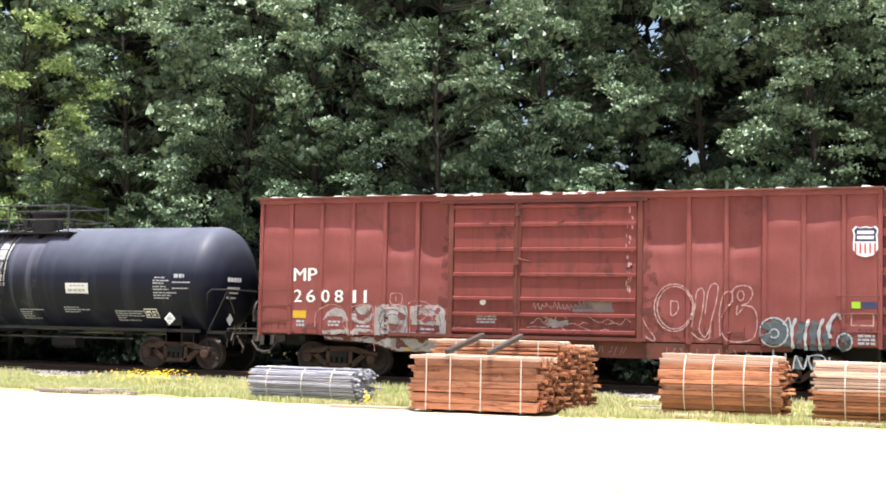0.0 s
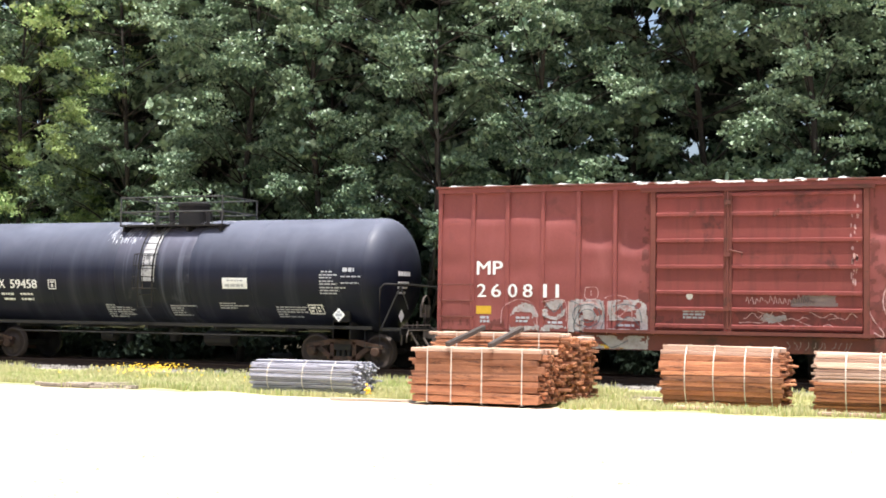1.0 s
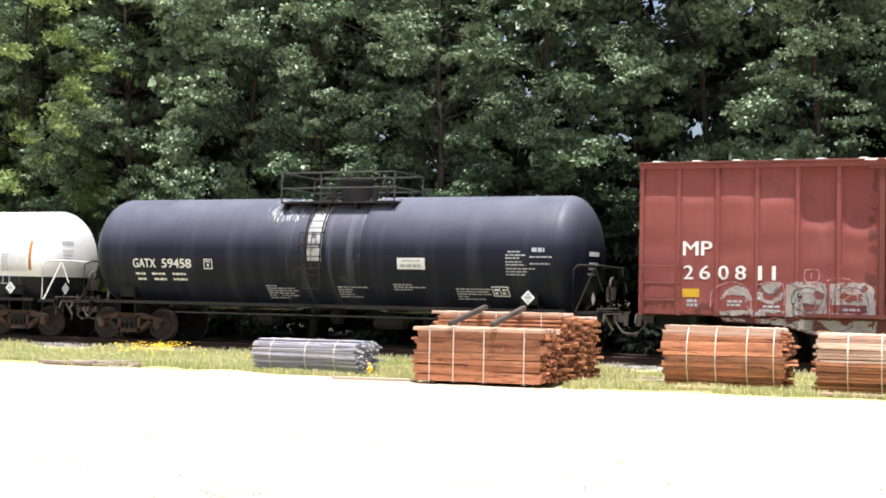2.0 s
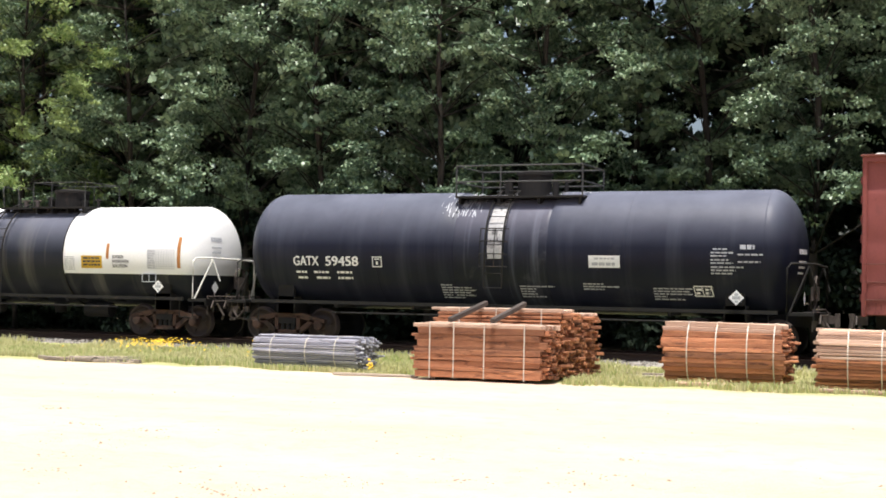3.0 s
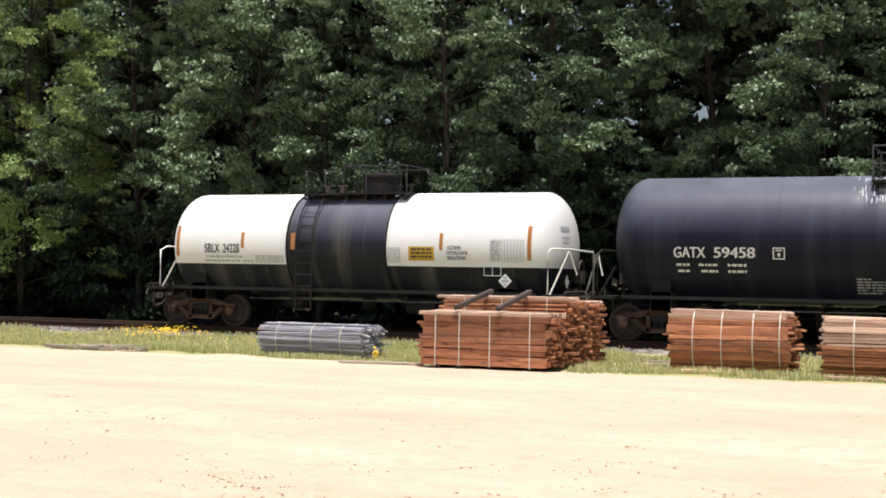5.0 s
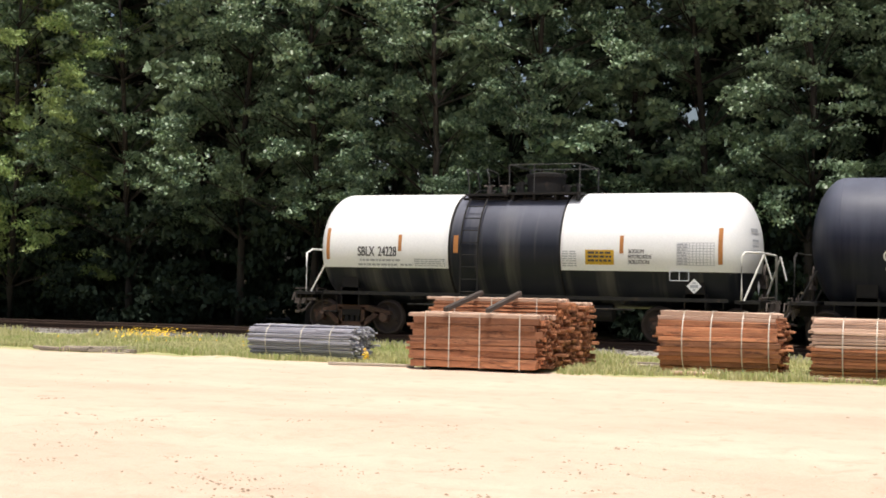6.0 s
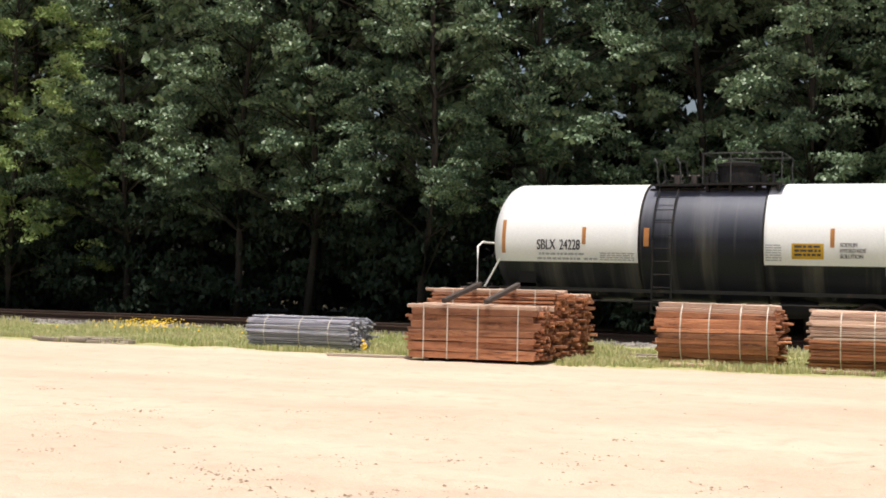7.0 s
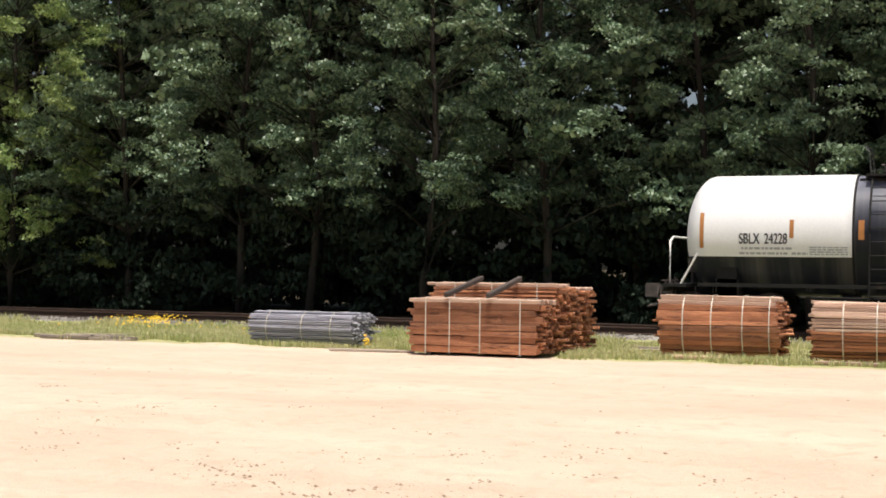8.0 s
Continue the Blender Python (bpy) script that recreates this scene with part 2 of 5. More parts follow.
TIE = surface("creosoted_tie", (0.03, 0.024, 0.02), (0.075, 0.06, 0.05), 2, 0.9, 0, 0.4, 26, stretch=(3, 0.25, 3), vary=0.3)
STONE = surface("ballast_stone", (0.20, 0.19, 0.17), (0.40, 0.37, 0.33), 9, 0.9, 0, 0.5, 30, stain=(0.10, 0.085, 0.07), stain_scale=2.0, stain_at=0.5)
BARK = surface("grey_brown_bark", (0.022, 0.018, 0.014), (0.05, 0.041, 0.033), 6, 0.9, 0, 0.6, 26, stretch=(2, 2, 0.4))
LEAF = leaf_material("oak_leaves", [(0.36, (0.018, 0.044, 0.026)), (0.68, (0.078, 0.140, 0.080)), (1.0, (0.240, 0.325, 0.200))], 0.14)
LEAF_Y = leaf_material("sunlit_yellow_leaves", [(0.3, (0.065, 0.14, 0.047)), (0.65, (0.16, 0.28, 0.092)), (1.0, (0.34, 0.43, 0.17))], 0.28)
# much darker than LEAF: the shade of the woods is put into this colour
SHRUB = leaf_material("woods_darkened_for_shade", [(0.25, (0.006, 0.014, 0.008)), (0.6, (0.011, 0.024, 0.013)), (0.95, (0.019, 0.036, 0.018))], 0.08, 0.85)
GRASS = leaf_material("meadow_grass", [(0.25, (0.15, 0.26, 0.055)), (0.6, (0.33, 0.42, 0.13)), (0.95, (0.60, 0.57, 0.32))], 0.45, 0.7)
WEATHERED = surface("weathered_board", (0.22, 0.18, 0.14), (0.40, 0.34, 0.28), 1.8, 0.85, 0, 0.5, 26, stain=(0.10, 0.08, 0.06), stain_scale=2.5, stain_at=0.56, stretch=(0.5, 3, 3), vary=0.4)
CLOD = surface("brown_bark_chips", (0.20, 0.135, 0.09), (0.42, 0.31, 0.22), 9, 0.9, 0, 0.3, 60)
PETAL = surface("yellow_petals", (0.72, 0.44, 0.02), (0.85, 0.55, 0.03), 9, 0.6, 0, 0, 60)


# ---- shaping helpers ----
def box(bm, x0, x1, y0, y1, z0, z1, m=None):
    vs = [bm.verts.new((x, y, z)) for x in (x0, x1) for y in (y0, y1) for z in (z0, z1)]
    if m:
        for v in vs:
            v.co = m @ v.co
    for a, b, c, d in ((0, 1, 3, 2), (4, 6, 7, 5), (0, 4, 5, 1), (2, 3, 7, 6), (0, 2, 6, 4), (1, 5, 7, 3)):
        bm.faces.new((vs[a], vs[b], vs[c], vs[d]))
    return vs


def soft_box(x0, x1, y0, y1, z0, z1, r=0.01, seg=1):
    bm = bmesh.new()
    box(bm, x0, x1, y0, y1, z0, z1)
    bmesh.ops.bevel(bm, geom=bm.edges[:], offset=r, segments=seg, affect="EDGES")
    return bm


def tube(bm, pts, r, seg=8, closed=False):
    pts = [Vector(p) for p in pts]
    rings = []
    n = len(pts)
    for i, p in enumerate(pts):
        a, b = (pts[i - 1], pts[(i + 1) % n]) if closed else (pts[max(i - 1, 0)], pts[min(i + 1, n - 1)])
        d = (b - a).normalized()
        side = d.cross(Vector((0, 0, 1)))
        if side.length < 0.05:
            side = d.cross(Vector((0, 1, 0)))
        side.normalize()
        up = side.cross(d)
        rr = r[i] if isinstance(r, (list, tuple)) else r
        rings.append([bm.verts.new(p + rr * (math.cos(t) * side + math.sin(t) * up)) for t in (2 * math.pi * k / seg for k in range(seg))])
    for i in range(n if closed else n - 1):
        a, b = rings[i], rings[(i + 1) % n]
        for k in range(seg):
            bm.faces.new((a[k], a[(k + 1) % seg], b[(k + 1) % seg], b[k]))
    if not closed:
        bm.faces.new(rings[0][::-1])
        bm.faces.new(rings[-1])


def lathe(bm, profile, axis="x", centre=(0, 0, 0), seg=64):
    """Revolve (along, radius) pairs about an axis; a radius of 0 closes the end."""
    rings = []
    for along, rad in profile:
        ring = []
        for k in range(1 if rad == 0 else seg):
            t = 2 * math.pi * k / seg
            c, s = rad * math.cos(t), rad * math.sin(t)
            p = {"x": (along, c, s), "y": (s, along, c), "z": (c, s, along)}[axis]
            ring.append(bm.verts.new(Vector(p) + Vector(centre)))
        rings.append(ring)
    for a, b in zip(rings, rings[1:]):
        for k in range(seg):
            q = [a[k % len(a)], a[(k + 1) % len(a)], b[(k + 1) % len(b)], b[k % len(b)]]
            q = [v for i, v in enumerate(q) if v not in q[:i]]
            if len(q) > 2:
                bm.faces.new(q)
    bmesh.ops.recalc_face_normals(bm, faces=bm.faces[:])


def prism(bm, outline, y0, y1):
    """Extrude an outline of (x, z) between two depths."""
    a = [bm.verts.new((x, y0, z)) for x, z in outline]
    b = [bm.verts.new((x, y1, z)) for x, z in outline]
    n = len(a)
    bm.faces.new(a)
    bm.faces.new(b[::-1])
    for i in range(n):
        bm.faces.new((a[(i + 1) % n], a[i], b[i], b[(i + 1) % n]))
    bmesh.ops.recalc_face_normals(bm, faces=bm.faces[:])


def mesh_of(name, bm, material, smooth=False):
    me = bpy.data.meshes.new(name)
    if smooth:
        for f in bm.faces:
            f.smooth = True
    bm.to_mesh(me)
    bm.free()
    me.materials.append(material)
    return me


def part(name, bm, material, parent, label="", smooth=False, kind=""):
    ob = new(name, mesh_of(name, bm, material, smooth))
    ob.parent = parent
    return tagged(ob, label, kind=kind)


def lettering(name, text, height, width, x, z, material, parent, y_of, label="", weight=0.030):
    """Raised flat letters, standing in the xz plane, laid on the surface y_of(z)."""
    cu = bpy.data.curves.new(name, "FONT")
    cu.body, cu.size = text, 1.0
    tmp = new(name, cu)
    me = bpy.data.meshes.new_from_object(tmp.evaluated_get(bpy.context.evaluated_depsgraph_get()))
    bpy.data.objects.remove(tmp)
    bm = bmesh.new()
    bm.from_mesh(me)
    bpy.data.meshes.remove(me)
    # a heavier weight: the same strokes laid three times, a hair apart
    base = bm.verts[:] + bm.edges[:] + bm.faces[:]
    lay = {v: 0 for v in bm.verts}
    for k, (dx, dy) in enumerate(((weight, weight * 0.4), (-weight, -weight * 0.4)), 1):
        for v in [g for g in bmesh.ops.duplicate(bm, geom=base)["geom"] if isinstance(g, bmesh.types.BMVert)]:
            v.co += Vector((dx, dy, 0))
            lay[v] = k
    xs = [v.co.x for v in bm.verts]
    ys = [v.co.y for v in bm.verts]
    x_lo, x_hi, y_lo, y_hi = min(xs), max(xs), min(ys), max(ys)
    for v in bm.verts:
        px = x + (v.co.x - x_lo) / (x_hi - x_lo) * width
        pz = z + (v.co.y - y_lo) / (y_hi - y_lo) * height
        v.co = (px, y_of(pz, px) - 0.0008 * lay[v], pz)
    bmesh.ops.recalc_face_normals(bm, faces=bm.faces[:])
    return part(name, bm, material, parent, label)


def patch(bm, x0, x1, z0, z1, y_of, n=4, slant=0.0):
    """A thin sheet that follows the surface y_of(z)."""
    rows = []
    for i in range(n + 1):
        z = z0 + (z1 - z0) * i / n
        rows.append([bm.verts.new((xx + slant * i / n, y_of(z, xx), z)) for xx in (x0, x1)])
    for a, b in zip(rows, rows[1:]):
        bm.faces.new((a[0], a[1], b[1], b[0]))


def bars(bm, x, z, widths, height, gap, y_of, rng):
    """Lines of unreadable small print as rows of short bars."""
    for w in widths:
        px = x
        while px < x + w - 0.01:
            d = min(rng.uniform(0.05, 0.16), x + w - px)
            patch(bm, px, px + d, z - height, z, y_of, 1)
            px += d + 0.025
        z -= height + gap


def stroke(bm, pts, w, y_of):
    """A flat spray-can line of width w through (x, z) points, smoothed."""
    sm = []
    for i in range(len(pts) - 1):
        p = [Vector(pts[max(i - 1, 0)]), Vector(pts[i]), Vector(pts[i + 1]), Vector(pts[min(i + 2, len(pts) - 1)])]
        for k in range(5):
            t = k / 5
            sm.append(0.5 * (2 * p[1] + (p[2] - p[0]) * t + (2 * p[0] - 5 * p[1] + 4 * p[2] - p[3]) * t * t + (3 * p[1] - p[0] - 3 * p[2] + p[3]) * t ** 3))
    sm.append(Vector(pts[-1]))
    prev = None
    for i, q in enumerate(sm):
        d = (sm[min(i + 1, len(sm) - 1)] - sm[max(i - 1, 0)])
        d = d.normalized() if d.length else Vector((1, 0))
        nrm = Vector((-d.y, d.x)) * w * (0.4 + 0.15 * math.sin(i * 1.7))
        a, b = q + nrm, q - nrm
        cur = (bm.verts.new((a.x, y_of(a.y, a.x), a.y)), bm.verts.new((b.x, y_of(b.y, b.x), b.y)))
        if prev:
            bm.faces.new((prev[0], prev[1], cur[1], cur[0]))
        prev = cur


def blob(bm, cx, cz, rx, rz, y_of, rng, n=22):
    """An uneven flat splash of paint."""
    c = bm.verts.new((cx, y_of(cz, cx), cz))
    ring = []
    for k in range(n):
        t = 2 * math.pi * k / n
        r = rng.uniform(0.8, 1.1)
        x, z = cx + rx * r * math.cos(t), cz + rz * r * math.sin(t)
        ring.append(bm.verts.new((x, y_of(z, x), z)))
    for k in range(n):
        bm.faces.new((c, ring[k], ring[(k + 1) % n]))


def sheet(bm, outline, y_of, rng, cell=0.04, worn=0.0):
    """A coat of paint laid over the surface y_of, ragged at the edge; worn: how much of it has flaked."""
    xs = [p[0] for p in outline]
    zs = [p[1] for p in outline]
    nx, nz = int((max(xs) - min(xs)) / cell), int((max(zs) - min(zs)) / cell)
    made = {}

    def vert(i, j):
        if (i, j) not in made:
            x, z = min(xs) + i * cell + rng.uniform(-.012, .012), min(zs) + j * cell + rng.uniform(-.012, .012)
            made[(i, j)] = bm.verts.new((x, y_of(z, x), z))
        return made[(i, j)]

    for i in range(nx):
        for j in range(nz):
            x, z = min(xs) + (i + 0.5) * cell, min(zs) + (j + 0.5) * cell
            inside = False
            for (xa, za), (xb, zb) in zip(outline, outline[1:] + outline[:1]):
                if (za > z) != (zb > z) and x < xa + (z - za) / (zb - za) * (xb - xa):
                    inside = not inside
            if inside and noise.noise(Vector((x * 3.5, z * 4.5, 7))) + 0.35 > worn + 0.12 * rng.random():
                bm.faces.new((vert(i, j), vert(i + 1, j), vert(i + 1, j + 1), vert(i, j + 1)))


# ---- ground ----
def ground_height(x, y):
    z = 0.0
    if y < 25 and y > 4:
        z += 0.020 * noise.noise(Vector((x * 0.5, y * 0.9, 0))) + 0.016 * noise.noise(Vector((x * 2.1, y * 2.6, 5)))
    t = min(max((y - 27.3) / 2.6, 0), 1) * min(max((37.5 - y) / 2.5, 0), 1)
    z += 0.07 * t * t * (3 - 2 * t)
    if y < 17:
        # scuffed, churned patches of loose sand
        churn = min(max(noise.noise(Vector((x * 0.28, y * 0.5, 21))) + 0.25, 0), 0.5) * min((17 - y) / 5, 1)
        z += churn * (0.11 * noise.noise(Vector((x * 2.2, y * 3.2, 4))) + 0.085 * noise.noise(Vector((x * 5.5, y * 7, 8))))
    if y > 24 and y < 29:
        z += 0.05 * noise.noise(Vector((x * 0.7, y * 0.7, 9)))
    return z - 0.02 * min(max((24 - y) / 15, 0), 1)


def spaced(lo, hi, fine_lo, fine_hi, step):
    out = [lo]
    for s in np.geomspace(fine_lo - lo, 1.0, 14)[1:-1]:
        out.append(fine_lo - s)
    out += list(np.arange(fine_lo, fine_hi, step))
    for s in np.geomspace(1.0, hi - fine_hi, 14):
        out.append(fine_hi + s)
    return out


xs = spaced(-1500, 1500, -34, 6, 0.16)
ys = spaced(-1500, 1500, 7.5, 38, 0.12)
xs = sorted(xs + [x + 0.08 for x in xs if -11 < x < 2])
ys = sorted(ys + [y + 0.06 for y in ys if 8 < y < 14.5])
verts = [(x, y, ground_height(x, y)) for y in ys for x in xs]
w = len(xs)
faces = [(j * w + i, j * w + i + 1, (j + 1) * w + i + 1, (j + 1) * w + i) for j in range(len(ys) - 1) for i in range(w - 1)]
gm = bpy.data.meshes.new("ground")
gm.from_pydata(verts, [], faces)
gm.materials.append(GROUND)
gm.polygons.foreach_set("use_smooth", [True] * len(faces))
tagged(new("ground", gm), "pale dusty sand yard with turf along the track", "ground", kind="structure")


# ---- track ----
def ballast():
    bm = bmesh.new()
    prof = [(29.55, 0.02), (30.2, 0.09), (30.5, 0.11), (33.3, 0.11), (33.7, 0.09), (34.4, 0.02)]
    xs = list(np.arange(-75, 30.1, 0.7))
    rows = []
    for x in xs:
        rows.append([bm.verts.new((x, y + 0.12 * noise.noise(Vector((x, y, 0))), z + 0.02 * noise.noise(Vector((x * 3, y * 3, 2))))) for y, z in prof])
    for a, b in zip(rows, rows[1:]):
        for k in range(len(prof) - 1):
            bm.faces.new((a[k], b[k], b[k + 1], a[k + 1]))
    bed = new("ballast", mesh_of("ballast", bm, STONE))
    tagged(bed, "grey crushed stone ballast under the track", "ballast", kind="structure")
    rng = random.Random(5)
    vs, fs = [], []
    for i in range(5200):
        x, y = rng.uniform(-36, 4), rng.choice((rng.uniform(29.5, 30.8), rng.uniform(29.9, 33.6)))
        r = rng.uniform(0.02, 0.055)
        z = 0.03 + min(max((y - 29.5) / 0.9, 0), 1) * 0.085
        n0 = len(vs)
        for d in ((1, 0, 0), (0, 1, 0), (-1, 0, 0), (0, -1, 0), (0, 0, 0.9), (0, 0, -0.7)):
            vs.append((x + r * (d[0] + rng.uniform(-.35, .35)), y + r * (d[1] + rng.uniform(-.35, .35)), z + r * (d[2] + rng.uniform(-.3, .3))))
        for a, b in ((0, 1), (1, 2), (2, 3), (3, 0)):
            fs += [(n0 + a, n0 + b, n0 + 4), (n0 + b, n0 + a, n0 + 5)]
    me = bpy.data.meshes.new("loose_stone")
    me.from_pydata(vs, [], fs)
    me.materials.append(STONE)
    st = new("loose_stone", me)
    st.parent = bed
    tagged(st, "loose ballast stones", kind="stuff")


def track():
    for side in (-0.755, 0.755):
        bm = bmesh.new()
        prof = [(-0.07, 0.13), (0.07, 0.13), (0.07, 0.145), (0.012, 0.165), (0.012, 0.25), (0.036, 0.262), (0.036, 0.292), (0.028, 0.30),
                (-0.028, 0.30), (-0.036, 0.292), (-0.036, 0.262), (-0.012, 0.25), (-0.012, 0.165), (-0.07, 0.145)]
        a = [bm.verts.new((-80, TRACK_Y + side + y, z)) for y, z in prof]
        b = [bm.verts.new((34, TRACK_Y + side + y, z)) for y, z in prof]
        for i in range(len(prof)):
            j = (i + 1) % len(prof)
            bm.faces.new((a[i], b[i], b[j], a[j]))
        bmesh.ops.recalc_face_normals(bm, faces=bm.faces[:])
        tagged(new("rail", mesh_of("rail", bm, RAIL_M)), "rusty brown steel rail on wooden ties", "rail", "rails", "structure")
    me = mesh_of("railway_tie", soft_box(-0.115, 0.115, -1.3, 1.3, -0.1, 0.132, 0.012), TIE)
    rng = random.Random(2)
    x = -70.0
    while x < 26:
        t = new("railway_tie", me)
        t.matrix_basis = pose(x, TRACK_Y + rng.uniform(-.05, .05), rng.uniform(-.008, 0), 0, 0, rng.uniform(-1.5, 1.5))
        tagged(t, "dark creosoted wooden tie bedded in ballast", "railway tie", "ties of the track", "structure")
        x += 0.53 + rng.uniform(-.03, .03)


ballast()
track()


# ---- railway cars ----
WHEELS = []


def truck_of(car, x):
    """A three-piece freight truck with four wheels; the wheels turn."""
    bm = soft_box(x - 0.18, x + 0.18, -0.95, 0.95, 0.42, 0.72, 0.03)
    truck = part("truck", bm, RUST, car, "rusty cast steel truck")
    for side in (-1, 1):
        y0, y1 = side * 0.92, side * 1.06
        bm = bmesh.new()
        bar = [(-1.06, 0.50), (-1.06, 0.58), (-0.85, 0.62), (-0.42, 0.72), (0.42, 0.72), (0.85, 0.62), (1.06, 0.58), (1.06, 0.50), (0.80, 0.47), (0.36, 0.60), (-0.36, 0.60), (-0.80, 0.47)]
        low = [(-0.80, 0.53), (-0.36, 0.20), (0.36, 0.20), (0.80, 0.53), (0.66, 0.57), (0.30, 0.30), (-0.30, 0.30), (-0.66, 0.57)]
        for outline in (bar, low, [(-0.36, 0.22), (-0.26, 0.22), (-0.26, 0.66), (-0.36, 0.66)], [(0.26, 0.22), (0.36, 0.22), (0.36, 0.66), (0.26, 0.66)]):
            prism(bm, [(x + a, b) for a, b in outline], min(y0, y1), max(y0, y1))
        part("side_frame", bm, RUST, truck)
        for dx in (-0.15, 0, 0.15):
            bm = bmesh.new()
            tube(bm, [(x + dx, side * 0.99, 0.29), (x + dx, side * 0.99, 0.45)], 0.062, 10)
            part("spring", bm, BLACK_DULL, truck)
        bm = bmesh.new()
        box(bm, x - 0.24, x + 0.24, side * 0.99 - 0.09, side * 0.99 + 0.09, 0.455, 0.60)
        part("spring_seat", bm, BLACK_DULL, truck)
        for dx in (-0.89, 0.89):
            bm = bmesh.new()
            lathe(bm, [(side * 0.90, 0), (side * 0.90, 0.12), (side * 1.08, 0.12), (side * 1.10, 0.09), (side * 1.10, 0)], "y", (x + dx, 0, 0.42), 16)
            part("bearing_cap", bm, RUST, truck)
    for dx in (-0.89, 0.89):
        for side in (-1, 1):
            bm = bmesh.new()
            s = side
            lathe(bm, [(s * 0.66, 0), (s * 0.66, 0.10), (s * 0.72, 0.14), (s * 0.735, 0.33), (s * 0.70, 0.37), (s * 0.69, 0.445), (s * 0.72, 0.448), (s * 0.735, 0.425),
                       (s * 0.82, 0.418), (s * 0.825, 0.36), (s * 0.775, 0.34), (s * 0.76, 0.16), (s * 0.83, 0.13), (s * 0.85, 0.08), (s * 0.85, 0)], "y", (0, 0, 0), 40)
            for k in range(3):
                t = 2.1 * k
                box(bm, -0.02, 0.02, min(s * 0.765, s * 0.78), max(s * 0.765, s * 0.78), 0.2, 0.3, Matrix.Rotation(t, 4, "Y"))
            wheel = part("wheel", bm, TREAD if side < 0 else BLACK_DULL, truck, "worn steel wheel", True)
            wheel.matrix_basis = pose(x + dx, 0, 0.42)
            WHEELS.append((wheel, x + dx))
        bm = bmesh.new()
        tube(bm, [(x + dx, -0.7, 0.42), (x + dx, 0.7, 0.42)], 0.075, 12)
        part("axle", bm, BLACK_DULL, truck)
    return truck


def coupler(car, x, side):
    bm = bmesh.new()
    a, b = sorted((x, x + side * 0.55))
    box(bm, a, b, -0.09, 0.09, 0.78, 0.96)
    k = x + side * 0.55
    prism(bm, [(k - 0.15, 0.70), (k + 0.14, 0.70), (k + 0.17, 0.86), (k + 0.14, 1.02), (k - 0.15, 1.02)], -0.17, 0.13)
    tube(bm, [(x + side * 0.1, -0.3, 0.80), (x + side * 0.30, -0.32, 0.55), (x + side * 0.62, -0.2, 0.48)], 0.03, 8)
    tube(bm, [(x + side * 0.12, 0.1, 0.98), (x + side * 0.12, -1.25, 0.98), (x + side * 0.12, -1.35, 0.8)], 0.018, 6)
    part("coupler", bm, COUPLER, car, "rusty knuckle coupler with air hose")


POSTS = (-16.91, -16.04, -15.17, -14.30, -13.43, -6.80, -5.96, -5.13, -4.29, -3.45)
PANELS = (-17.78, -16.91, -16.04, -15.17, -14.30, -13.43, -12.58, -7.87, -6.80, -5.96, -5.13, -4.29, -3.45, -2.67)


DENTS = (3.70, 3.66, 3.68, 3.62, 3.08, 2.96, 4.1, 3.20, 3.22, 3.12, 3.76, 3.70, 3.86)   # where each sheet begins to bulge


def panel_depth(x, z):
    """How far a side panel stands out from the car's middle: oil-canned sheet, drawn in above and bulging below its dent."""
    for a, b, dent in zip(PANELS, PANELS[1:], DENTS):
        if a <= x <= b:
            break
    else:
        return 1.475
    u = max(math.sin(math.pi * (x - a) / (b - a)), 0) ** 0.35
    top = dent + 0.07 * noise.noise(Vector((x * 2.1, a, 2.0))) + 0.10 * ((x - a) / (b - a) - 0.5) * noise.noise(Vector((a * 3.1, 0.4, 0.2)))
    mean = 1.61 - (4.385 - top) * 0.191
    t = min(max((top + 0.12 - z) / 0.30, 0), 1)
    d = mean - 0.03 + min(0.075, 1.504 - mean + 0.03) * t * t * (3 - 2 * t)
    low = top - 0.75 + 0.25 * noise.noise(Vector((a * 1.7, 4.5, 0.1)))
    k = 0.75 + 0.8 * noise.noise(Vector((a * 5.1, 1.5, 3.1)))
    d += 0.026 * (1.5 - k) * math.exp(-((z - low) / 0.24) ** 2) + 0.020 * k * math.exp(-((z - low + 0.7) / 0.2) ** 2)
    return min(1.462 + u * (d - 1.462 + 0.016 * noise.noise(Vector((x * 1.6, z * 2.2, 3.0)))), 1.513)


def on_side(lift=0.008):
    """Depth for paint on the near side of the boxcar, over panels and posts."""
    def y_of(z, x=0):
        if z < 1.0:
            return -1.44 - lift
        if any(abs(x - p) < 0.058 for p in POSTS):
            return -1.515 - lift
        return -panel_depth(x, z) - lift
    return y_of


